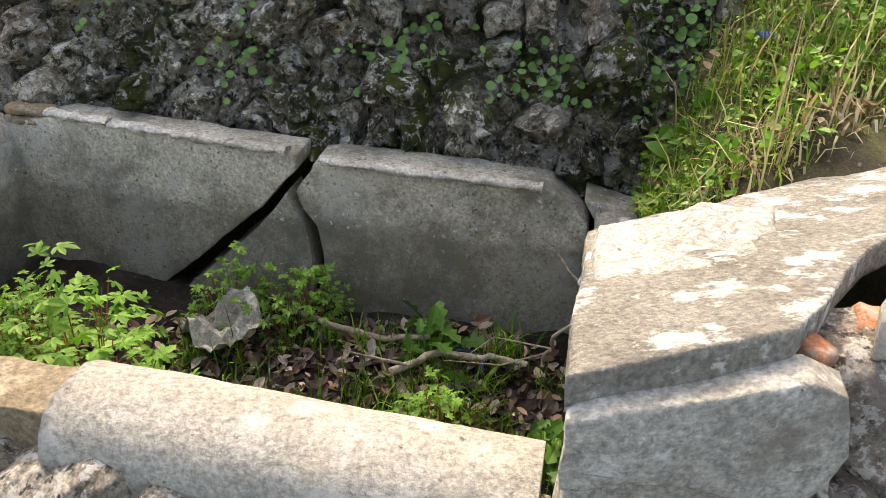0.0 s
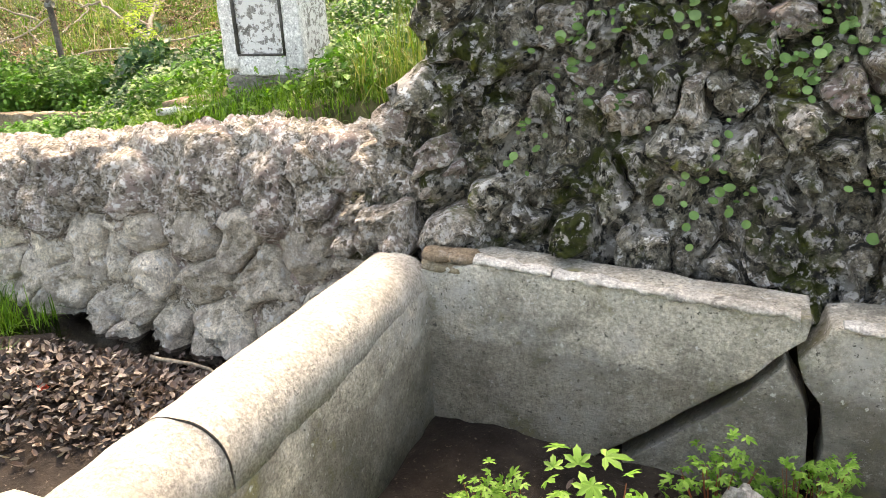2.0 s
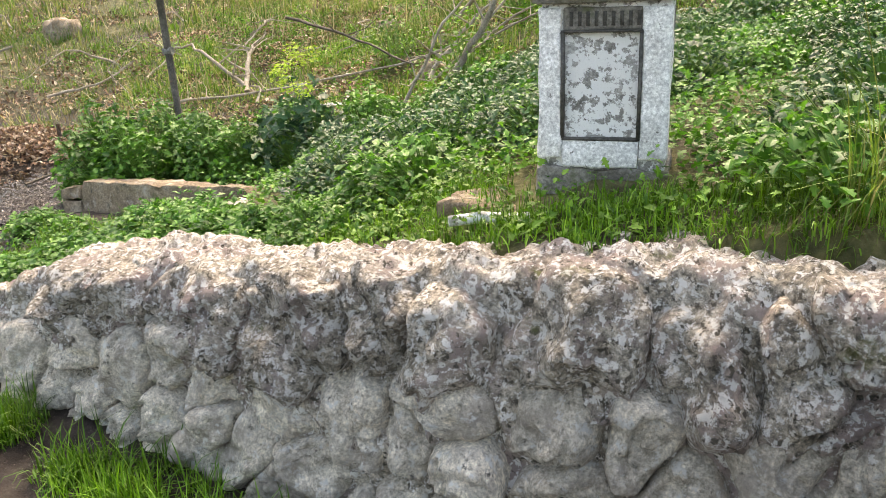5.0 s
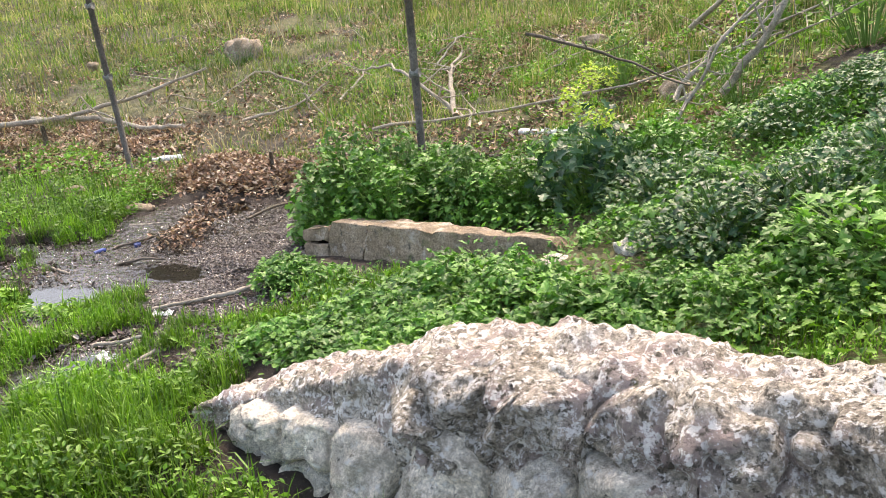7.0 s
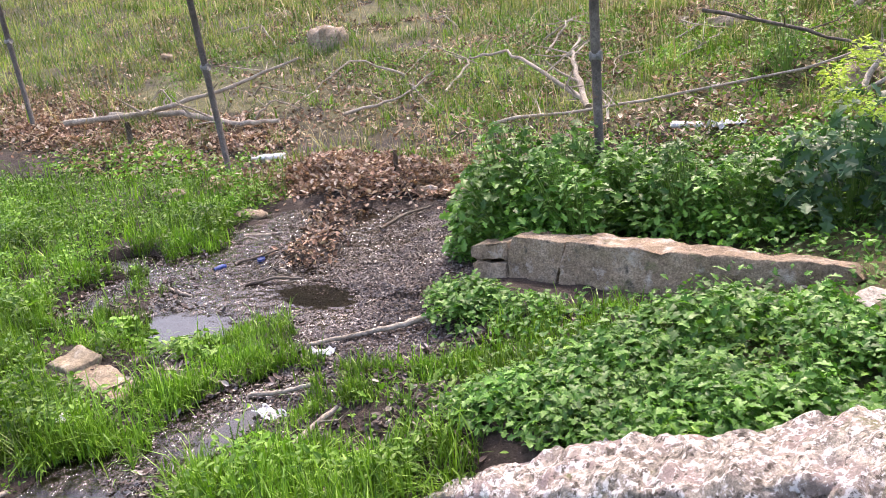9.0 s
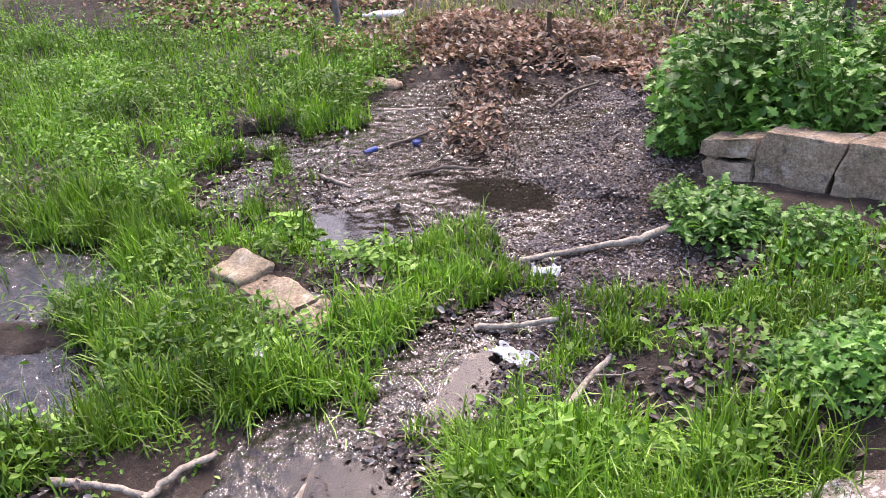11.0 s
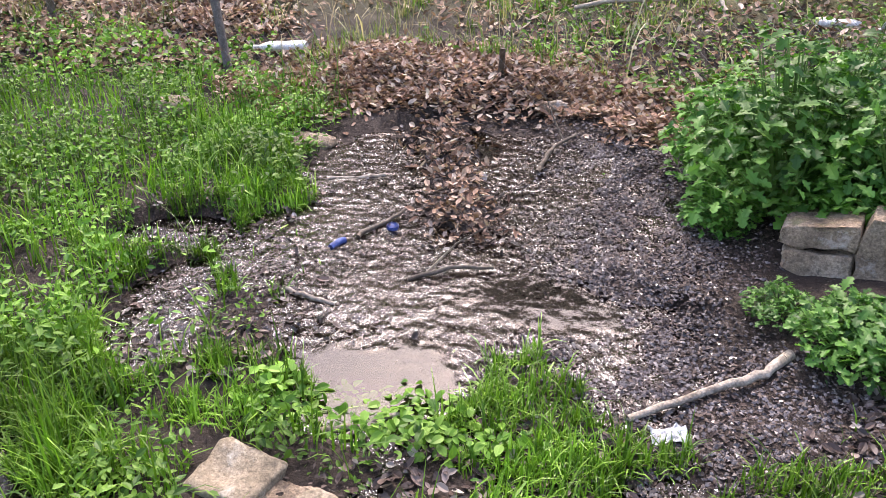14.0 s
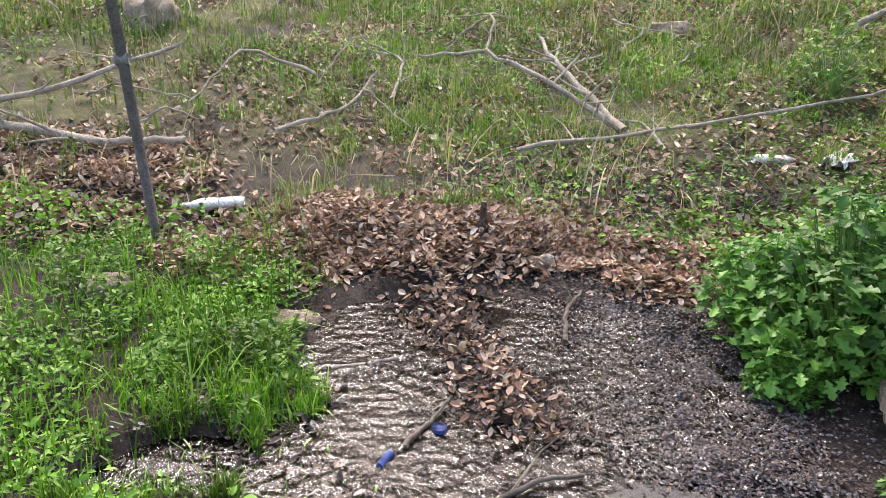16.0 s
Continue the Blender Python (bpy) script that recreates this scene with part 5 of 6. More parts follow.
# leaf litter
E_LIT = [(-6.75, 7.32, 1.0, 0.42), (-7.4, 7.20, 0.5, 0.38), (-6.0, 7.22, 0.5, 0.25), (-5.75, 6.9, 0.25, 0.25)]
carpet("leaf_bank", "bank of dead brown leaves at the head of the pool", "dead leaves", LEAF_DEAD, inside_ellipses(E_LIT, 21000, rng), 0.036, 0.04, 0.45, M["dead_leaf"], rng)
pl = inside_ellipses([(-5.1, 7.25, 0.75, 0.4), (-8.8, 7.55, 0.9, 0.3), (-4.0, 7.4, 0.8, 0.4)], 5000, rng)
carpet("fence_foot_leaves", "dead leaves along the fence", "dead leaves", LEAF_DEAD, pl, 0.042, 0.03, 0.5, M["dead_leaf"], rng)
pl = inside_ellipses([(-5.1, 7.3, 0.8, 0.5), (-8.8, 7.5, 1.0, 0.35), (-3.9, 7.4, 1.0, 0.5)], 7000, rng)
carpet("fence_foot_herbs", "low herbs along the fence", "herbs", LEAF_OVAL, pl, 0.034, 0.09, 0.8, M["leaf_fresh"], rng)
carpet("hill_foot_leaves", "dead leaves under the fallen branches", "dead leaves", LEAF_DEAD, inside_ellipses([(-9.6, 8.3, 1.6, 0.6), (-8.3, 8.0, 0.5, 0.35), (-11.5, 8.8, 1.4, 0.7)], 13000, rng), 0.042, 0.04, 0.5, M["dead_leaf"], rng)
t = rng.uniform(5.75, 6.95, 900)
carpet("leaf_spit", "heap of wet leaves lying in the pool", "dead leaves", LEAF_DEAD, (-6.73 + (6.75 - t) * 0.28 + rng.normal(0, 0.075, 900), t), 0.032, 0.035, 0.6, M["dead_leaf"], rng)
t = rng.uniform(5.70, 6.95, 600)
carpet("spit_debris", "sodden black leaf scraps round the leaf heap", "dead leaves", LEAF_DEAD, (-6.73 + (6.75 - t) * 0.28 + rng.normal(0, 0.11, 600), t), 0.026, 0.02, 0.6, M["sodden_leaf"], rng)
carpet("trough_side_leaves", "sodden brown leaves between trough and wall", "dead leaves", LEAF_DEAD, inside_ellipses([(-2.55, 2.5, 0.62, 0.30), (-2.1, 2.45, 0.3, 0.25), (-3.2, 2.45, 0.4, 0.3)], 7500, rng), 0.03, 0.03, 0.5, M["sodden_leaf"], rng)
carpet("pool_bed_leaves", "small dark leaves and grit in the shallow water", "dead leaves", LEAF_SMALL, inside_ellipses([(-6.4, 5.9, 0.75, 1.2), (-5.75, 5.9, 0.3, 0.8), (-5.6, 4.9, 0.45, 0.3), (-5.9, 4.3, 0.4, 0.5), (-7.4, 5.5, 0.4, 0.4)], 27000, rng), 0.015, 0.022, 0.5, M["wet_leaf"], rng)
PEBBLE = (np.array([(1, 0, 0), (-0.8, 0.1, 0), (0.1, 0.75, 0.05), (0, -0.8, 0), (0.1, 0, 0.45), (0, 0, -0.4)], float), np.array([(0, 2, 4), (2, 1, 4), (1, 3, 4), (3, 0, 4), (2, 0, 5), (1, 2, 5), (3, 1, 5), (0, 3, 5)]))
pl = keep(inside_ellipses([(-6.4, 5.95, 0.85, 1.05), (-5.95, 5.9, 0.3, 0.85), (-5.95, 5.9, 0.3, 0.85), (-5.7, 5.0, 0.45, 0.35), (-5.9, 4.3, 0.35, 0.5), (-7.3, 5.5, 0.5, 0.5)], 46000, rng), lambda x, y: rng.random(len(x)) > np.maximum(0.97 * still(x, y), 0.86 * (1 - smooth(-6.35, -6.0, x))))
carpet("wet_gravel", "wet dark grit and shells standing in the shallow water", "gravel", PEBBLE, pl, 0.0085, 0.010, 0.4, M["wet_grit"], rng)
carpet("trough_bed_leaves", "rotting leaves and mud in the trough", "dead leaves", LEAF_DEAD, inside_ellipses([(-0.5, 1.65, 0.75, 0.42), (0.0, 1.75, 0.35, 0.28)], 2000, rng), 0.035, 0.025, 0.5, M["sodden_leaf"], rng)
carpet("trough_dry_leaves", "pale brown dead leaves lying in the trough", "dead leaves", LEAF_DEAD, inside_ellipses([(0.0, 1.75, 0.38, 0.3), (-0.6, 1.95, 0.4, 0.12)], 420, rng), 0.04, 0.02, 0.4, M["dead_leaf"], rng)


# low leaves between the bigger plants on the terrace
E_TERR = [(-3.3, 5.2, 1.2, 1.1), (-2.4, 4.6, 1.0, 0.9), (-4.4, 4.9, 0.9, 0.5), (-1.3, 4.6, 1.2, 1.3), (-3.6, 6.5, 1.8, 0.9), (-1.6, 6.4, 1.6, 1.2)]
pl = keep(inside_ellipses(E_TERR, 36000, rng), lambda x, y: behind_wall(x, y) & clear_of_slab(x, y) & ((np.abs(x + 2.2) > 0.26) | (np.abs(y - 3.7) > 0.22)))
carpet("terrace_herbs", "close low green leaves covering the terrace", "herbs", LEAF_LOBED, pl, 0.026, 0.10, 0.7, M["leaf_mustard"], rng)
pl = keep(inside_ellipses([(-4.4, 4.4, 1.0, 0.4), (-3.3, 4.0, 0.7, 0.35), (-2.6, 3.8, 0.4, 0.25), (-2.5, 3.42, 0.5, 0.14), (-2.0, 3.3, 0.4, 0.14)], 6500, rng), lambda x, y: behind_wall(x, y) & ~((x > -2.68) & (x < -2.38) & (y > 3.54) & (y < 3.80)))
carpet("wall_back_herbs", "fresh green herbs behind the low wall", "herbs", LEAF_LOBED, pl, 0.026, 0.07, 0.7, M["leaf_fresh"], rng)

# leafy plants: built once, then copied
def make_plant(leaf, count, height, spread, size, seed, leaf_mat, stem_mat, upright=0.6, label="", name="leafy_plant", stalk=0.004):
    r = np.random.default_rng(seed)
    root = new(name)
    tagged(root, label, "plant")
    a, d = r.uniform(0, 6.3, count), np.sqrt(r.uniform(0.0, 1, count)) * spread
    x, y = d * np.cos(a), d * np.sin(a)
    crown = 1 - 0.7 * (d / spread) ** 2 + 0.30 * vnoise(x / spread * 2.6 + seed, y / spread * 2.6, 0.5, seed)
    z = height * np.clip(crown, 0.12, 1.3) * (1 - 0.75 * r.uniform(0, 1, count) ** 2)
    R = frames_from(np.clip(r.normal(0.15, upright, count), -1.3, 1.3), a + r.normal(0, 1.2, count), r.uniform(0, 6.3, count), count)
    V, F = scatter(leaf, np.stack([x, y, z], -1), R, size * r.uniform(0.6, 1.3, count))
    put("foliage", mesh_np("foliage", V, F, leaf_mat), root)
    n = max(6, count // 5)
    k = r.choice(count, n, replace=False)
    vs, fs, o = [], [], 0
    for i in k:
        p0, p1 = np.array([x[i] * 0.25, y[i] * 0.25, -0.03]), np.array([x[i], y[i], z[i]])
        m_ = (p0 + p1) / 2 + np.array([0, 0, 0.02])
        for s in range(3):
            b = np.array([math.cos(s * 2.1), math.sin(s * 2.1), 0]) * stalk
            vs += [p0 + b, m_ + b, p1 + b * 0.5]
        for s in range(3):
            q = (s + 1) % 3
            for h in range(2):
                fs += [(o + s * 3 + h, o + q * 3 + h, o + q * 3 + h + 1), (o + s * 3 + h, o + q * 3 + h + 1, o + s * 3 + h + 1)]
        o += 9
    put("stalk", mesh_np("stalk", np.array(vs), np.array(fs), stem_mat), root)
    return root


def plant_out(proto, spots, group, rng, lift=0.0):
    """Spots: (x, y, scale). The first takes the plant itself."""
    for i, (x, y, s) in enumerate(spots):
        m = Matrix.Translation((x, y, land1(x, y) + lift)) @ pose(0, 0, 0, rng.uniform(-8, 8), rng.uniform(-8, 8), rng.uniform(0, 360))
        if i == 0:
            proto.matrix_basis = m @ Matrix.Scale(s, 4)
            proto["group"] = group
        else:
            ob = copy_thing(proto, m)
            ob.matrix_basis = m @ Matrix.Scale(s, 4)


def spots_in(ells, n, lo, hi, rng, cond=None):
    x, y = inside_ellipses(ells, n, rng)
    s = rng.uniform(lo, hi, n)
    out = [(float(a), float(b), float(c)) for a, b, c in zip(x, y, s)]
    return [p for p in out if cond is None or cond(np.array([p[0]]), np.array([p[1]]))[0]]


LAB = "bushy wild plant with glossy lobed green leaves"
big = [make_plant(LEAF_LOBED, 1100, 0.44, 0.28, 0.045, 40 + k, M["leaf_mustard"], M["stem"], 0.5, LAB) for k in range(3)]
plant_out(big[0], [(-5.38, 6.1, 1.25), (-5.05, 5.95, 1.05), (-5.2, 6.45, 1.1), (-4.55, 5.98, 0.9)], "bushy plants by the pool", rng)
plant_out(big[1], [(-5.22, 5.98, 0.85), (-4.8, 6.15, 1.0), (-4.3, 5.85, 0.85), (-3.6, 6.1, 0.9)], "bushy plants by the pool", rng)
plant_out(big[2], [(-5.55, 6.35, 0.9), (-4.95, 6.35, 0.9), (-4.1, 6.1, 0.95), (-5.6, 6.02, 0.5)], "bushy plants by the pool", rng)
mid = [make_plant(LEAF_LOBED, 420, 0.17, 0.24, 0.045, 60 + k, M["leaf_mustard"], M["stem"], 0.5, LAB) for k in range(3)]
E_MID = [(-4.42, 4.98, 0.20, 0.08), (-4.75, 4.55, 0.42, 0.2), (-4.2, 4.35, 0.6, 0.28), (-3.5, 4.15, 0.5, 0.25), (-5.35, 5.22, 0.2, 0.08), (-4.85, 4.28, 0.25, 0.12), (-3.3, 4.6, 0.35, 0.3), (-5.05, 4.32, 0.2, 0.1)]
FRONT = [[(-5.34, 5.28, 0.5), (-4.52, 4.88, 0.85)], [(-5.08, 5.14, 0.6), (-4.32, 4.82, 0.95)], [(-5.52, 5.40, 0.45), (-4.12, 4.75, 0.7)]]
for k in range(3):
    plant_out(mid[k], FRONT[k] + spots_in(E_MID, 26, 0.42, 0.78, rng, lambda x, y: behind_wall(x, y) & clear_of_slab(x, y)), "lobed-leaf plants along the wall", rng)
dark = [make_plant(LEAF_LOBED, 820, 0.19, 0.28, 0.027, 80 + k, M["leaf_dark"], M["stem"], 0.5, "low mound of dark shiny green leaves") for k in range(2)]
fresh = make_plant(LEAF_LOBED, 520, 0.17, 0.28, 0.036, 90, M["leaf_mustard"], M["stem"], 0.5, "low mound of fresh green lobed leaves")
E_DARK = [(-3.2, 5.1, 0.55, 0.6), (-2.7, 4.7, 0.5, 0.6), (-3.5, 6.3, 0.8, 0.5), (-2.2, 5.4, 0.6, 0.8), (-1.2, 4.4, 0.7, 0.9), (-4.3, 6.6, 0.8, 0.3), (-1.6, 3.6, 0.3, 0.3), (-1.0, 5.6, 0.9, 0.9), (-2.3, 6.6, 0.8, 0.6)]
for k in range(3):
    plant_out(dark[k] if k < 2 else fresh, spots_in(E_DARK, 34, 0.7, 1.25, rng, lambda x, y: behind_wall(x, y) & clear_of_slab(x, y) & ((np.abs(x + 2.15) > 0.3) | (np.abs(y - 3.65) > 0.3))), "dark leafy mounds on the terrace", rng)
robert = [make_plant(LEAF_PALM, 150, 0.34, 0.19, 0.055, 100 + k, M["leaf_robert"], M["stem_red"], 0.6, "bright green herb with divided leaves and red stems", stalk=0.0025) for k in range(2)]
plant_out(robert[0], [(-0.88, 1.66, 1.2), (-1.10, 1.52, 0.9), (-0.60, 2.02, 0.7), (-0.95, 1.40, 0.8), (-1.2, 1.45, 0.9), (-1.12, 1.9, 0.6)], "herbs in the trough", rng)
plant_out(robert[1], [(-0.75, 1.45, 1.1), (-1.05, 1.75, 0.8), (-0.42, 2.0, 0.7), (0.02, 1.52, 0.6), (-0.25, 1.35, 0.6), (-0.62, 1.30, 0.7), (-0.35, 2.06, 0.55)], "herbs in the trough", rng)
fern = make_plant(LEAF_LOBED, 40, 0.16, 0.09, 0.07, 120, M["leaf_mustard"], M["stem"], 1.0, "small feathery green weed in the trough")
plant_out(fern, [(0.0, 1.86, 1.0), (0.28, 1.45, 0.8), (0.12, 1.30, 0.8)], "weeds in the trough", rng)
cx, cy = inside_ellipses([(-0.2, 1.5, 0.5, 0.3), (-0.45, 1.85, 0.3, 0.1), (0.05, 1.75, 0.28, 0.25)], 66, rng)
turf("trough_grass", "thin green grass in the trough", tufts(cx, cy, 0.05, 26, rng), 0.10, 0.004, M["grass"], rng, 0.9)

# flowering umbel plant on the terrace
umbel = make_plant(LEAF_LOBED, 520, 0.44, 0.30, 0.062, 140, M["leaf_dark"], M["stem"], 0.9, "tall dark-leaved plant with yellow-green flower heads", "flowering_plant")
ux, uy = -3.92, 5.78
ur = np.random.default_rng(5)
for k in range(7):
    a = k * 0.9
    c = np.array([0.11 * math.cos(a) * (k > 0), 0.11 * math.sin(a) * (k > 0), 0.66 - 0.035 * k])
    d = ur.normal(size=(70, 3))
    d = d / np.linalg.norm(d, axis=1, keepdims=True) * 0.042
    R = frames_from(ur.uniform(0, 1, 70), ur.uniform(0, 6, 70), ur.uniform(0, 6, 70), 70)
    V, F = scatter(LEAF_SMALL, c + d, R, np.full(70, 0.026))
    put("flower_head", mesh_np("flower_head", V, F, M["flower"]), umbel, "yellow-green flower head")
umbel.matrix_basis = Matrix.Translation((ux, uy, land1(ux, uy)))

# bank beside the washing slab: green weeds, straw tuft
E_BANK = [(0.62, 1.75, 0.2, 0.3), (0.9, 1.95, 0.25, 0.3), (1.3, 2.2, 0.45, 0.4), (1.0, 1.8, 0.25, 0.14)]


def behind_slab(x, y):
    return y > 1.50 + 0.56 * (x - 0.87)


carpet("bank_herbs", "green weeds on the earth bank", "herbs", LEAF_OVAL, keep(inside_ellipses(E_BANK + [(0.52, 1.75, 0.10, 0.35)] * 3, 5200, rng), behind_slab), 0.022, 0.08, 0.8, M["leaf_fresh"], rng)
carpet("bank_dead_leaves", "brown dead leaves and debris on the bank", "dead leaves", LEAF_DEAD, keep(inside_ellipses(E_BANK + [(0.95, 1.62, 0.5, 0.10)], 600, rng), behind_slab), 0.03, 0.02, 0.6, M["dead_leaf"], rng)
carpet("bank_ivy", "broad dark green leaves at the bank's head", "ivy", LEAF_OVAL, keep(inside_ellipses([(1.35, 2.1, 0.3, 0.25), (0.62, 1.92, 0.08, 0.08)], 260, rng), behind_slab), 0.06, 0.16, 0.8, M["leaf_mustard"], rng)
x, y = keep(inside_ellipses(E_BANK, 45, rng), behind_slab)
V, F = blades(x, y, land(x, y), rng.uniform(0.2, 0.5, len(x)), np.full(len(x), 0.004), rng, 1.6, 0.2)
put("bank_stalks", mesh_np("bank_stalks", V, F, M["straw"]), label="thin arching dry stalks on the bank", category="stalks", kind="stuff")
turf("bank_grass", "thin green and dry grass on the bank", keep(inside_ellipses(E_BANK, 5200, rng), behind_slab), 0.085, 0.0036, M["grass_hill"], rng, 1.3)
cx, cy = np.array([0.38, 0.48, 0.58, 0.68, 0.78, 0.88, 0.52, 0.66]), np.array([1.40, 1.46, 1.50, 1.54, 1.58, 1.64, 1.54, 1.62])
turf("dry_straw_tuft", "dry bent straw tuft beside the slab", tufts(cx, cy, 0.07, 60, rng), 0.10, 0.006, M["straw"], rng, 2.6)
E_TOPS = [(-0.6, 2.75, 0.8, 0.16), (0.3, 2.5, 0.4, 0.2), (-1.2, 2.98, 0.2, 0.12)]
x, y = inside_ellipses(E_TOPS, 900, rng)
V, F = blades(x, y, np.full(900, 1.36), 0.10 * rng.uniform(0.5, 1.5, 900), np.full(900, 0.005), rng, 0.8)
put("wall_top_grass", mesh_np("wall_top_grass", V, F, M["grass_hill"]), label="grass growing on the tall wall's top", category="grass", kind="stuff")


# pennywort and moss on the tall wall
def on_tall(u, v, d):
    return tall_wall.point(np.array(u), np.array(v), np.array(d))


n = 560
c = rng.integers(0, 22, n)
cu, cv = rng.uniform(0.55, 2.5, 22), rng.uniform(0.80, 1.33, 22)
u, v = cu[c] + rng.normal(0, 0.07, n), cv[c] + rng.normal(0, 0.05, n)
p = on_tall(u, np.clip(v, 0.65, 1.33), rng.uniform(0.05, 0.085, n))
R = frames_from(rng.normal(0.9, 0.45, n), np.full(n, -math.pi / 2) + rng.normal(0, 0.4, n), rng.uniform(0, 6, n), n)
V, F = scatter(LEAF_ROUND, p, R, 0.021 * rng.uniform(0.4, 1.5, n))
put("pennywort", mesh_np("pennywort", V, F, M["penny"]), label="small round green leaves growing from the wall", category="plant", kind="stuff")


# ---- posts, wire, branches, litter ----
def post(x, y, lean_x, lean_y, h, r=0.024):
    z = land1(x, y) - 0.05
    root = new("fence_post", tube("fence_post", [(0, 0, 0), (lean_x * 0.5, lean_y * 0.5, h * 0.5), (lean_x, lean_y, h)], [r, r, r], M["post"], 10, 0.002))
    root.location = (x, y, z)
    tagged(root, "thin dark leaning iron fence post", "fence post", "fence posts")
    for f in (0.5, 0.82):
        put("wire_tie", tube("wire_tie", [(lean_x * f + x - 0.03, lean_y * f + y, z + h * f), (lean_x * f + x + 0.03, lean_y * f + y, z + h * f + 0.004)], r * 1.15, M["wire"], 8), root)
    return root


POSTS = [(-5.02, 6.42, -0.03, 0.0, 1.75), (-8.0, 7.42, -0.14, 0.02, 1.75), (-10.85, 8.35, -0.12, 0.0, 1.75), (-13.8, 9.3, -0.05, 0, 1.7), (-1.9, 5.5, 0.0, 0.0, 1.6)]
for q in POSTS:
    post(*q)
def wire_fence(a, b, low, high, pitch=0.075, r=0.0009):
    """Chain-link between two posts: straight crossing wires."""
    a, b = Vector(a), Vector(b)
    L = (b - a).length
    vs, fs = [], []
    n = int((L + high) / pitch)
    for sgn in (1, -1):
        for k in range(n):
            s0 = k * pitch - (high if sgn > 0 else 0)
            p0, p1 = max(0.0, s0), min(L, s0 + high)
            if p1 - p0 < 0.05:
                continue
            z0, z1 = p0 - s0, p1 - s0
            if sgn < 0:
                z0, z1 = high - z0, high - z1
            q0, q1 = a.lerp(b, p0 / L), a.lerp(b, p1 / L)
            o = len(vs)
            for q, z in ((q0, z0), (q1, z1)):
                for c, d in ((r, 0), (-r * 0.5, r), (-r * 0.5, -r)):
                    vs.append((q.x + c, q.y + d, q.z + low + z))
            fs += [(o, o + 1, o + 4, o + 3), (o + 1, o + 2, o + 5, o + 4), (o + 2, o, o + 3, o + 5)]
    return np.array(vs), np.array(fs)


for q, w in zip(POSTS[:3], POSTS[1:4]):
    v, f = wire_fence((q[0] + q[2] * 0.4, q[1], land1(q[0], q[1])), (w[0] + w[2] * 0.4, w[1], land1(w[0], w[1])), 0.05, 1.15)
    put("wire_fence", mesh_np("wire_fence", v, f, M["wire"]), label="slack chain-link fence of thin dull wire", category="fence", kind="stuff")
put("fence_stub", tube("fence_stub", [(-6.51, 7.15, 0.02), (-6.50, 7.15, 0.18), (-6.495, 7.15, 0.34)], [0.02, 0.018, 0.014], M["bark_dark"], 7, 0.003), label="short dark stake in the leaf bank", category="stake")
put("fence_stub", tube("fence_stub", [(-9.30, 7.90, 0.05), (-9.31, 7.90, 0.25), (-9.31, 7.9, 0.42)], [0.028, 0.025, 0.02], M["bark_dark"], 7, 0.003), label="short dark stake on the slope", category="stake")


def branch(name, label, pts, r0, r1, material, twigs=0, seed=0, category="branch", wob=0.02):
    r = np.random.default_rng(seed)
    P = np.array(pts, float)
    s = np.linspace(0, len(P) - 1, 4 * len(P))
    Q = np.stack([np.interp(s, np.arange(len(P)), P[:, k]) for k in range(3)], -1) + r.normal(0, wob * 0.5, (len(s), 3)) * np.array([1, 1, 0.6])
    rad = list(np.linspace(r0, r1, len(Q)))
    root = put(name, tube(name, Q, rad, material, 8, r0 * 0.12, seed), label=label, category=category)
    for k in range(twigs):
        i = int(r.integers(2, len(Q) - 2))
        d = r.normal(0, 1, 3); d[2] = abs(d[2]) * 0.7
        d = d / np.linalg.norm(d) * r.uniform(0.15, 0.45)
        a = Q[i]
        put("twig", tube("twig", [a, a + d * 0.5 + r.normal(0, 0.02, 3), a + d], [rad[i] * 0.5, rad[i] * 0.35, rad[i] * 0.12], material, 5), root)
    return root


def on_land(pts, lift=0.03):
    return [(x, y, land1(x, y) + lift + h) for x, y, h in pts]


branch("dead_branch", "pale forked dead branch lying on the slope", on_land([(-5.5, 8.6, 0.05), (-5.75, 9.3, 0.22), (-5.85, 10.0, 0.30)]), 0.028, 0.012, M["bark"], 7, 1)
branch("dead_branch", "pale curved dead branch on the slope", on_land([(-5.45, 8.7, 0.0), (-5.9, 8.9, 0.25), (-6.3, 9.2, 0.36), (-6.75, 9.5, 0.2)]), 0.022, 0.008, M["bark"], 5, 2)
branch("dead_branch", "long grey dead branch lying under the fence", on_land([(-10.5, 8.4, 0.05), (-9.6, 8.45, 0.12), (-8.9, 8.7, 0.25), (-8.2, 9.0, 0.42)]), 0.03, 0.012, M["bark"], 6, 3)
branch("dead_branch", "thick pale dead branch lying on leaves", on_land([(-10.2, 8.7, 0.04), (-9.3, 8.6, 0.08), (-8.5, 8.35, 0.05), (-8.05, 8.3, 0.1)]), 0.033, 0.018, M["bark"], 5, 4)
branch("dead_branch", "thin dead branch across the slope", on_land([(-7.6, 8.6, 0.02), (-7.2, 8.9, 0.1), (-7.0, 9.3, 0.2)]), 0.016, 0.006, M["bark"], 4, 5)
branch("dead_branch", "long thin pale stem lying on the slope", on_land([(-6.2, 8.35, 0.04), (-5.3, 8.55, 0.06), (-4.0, 8.6, 0.12), (-2.9, 8.8, 0.1)]), 0.014, 0.007, M["bark"], 3, 6)
branch("dead_branch", "tangled grey branch on the upper slope", on_land([(-3.6, 9.6, 0.1), (-3.1, 9.0, 0.6), (-2.6, 8.6, 0.9), (-2.1, 8.3, 0.7)]), 0.025, 0.008, M["bark"], 10, 7)
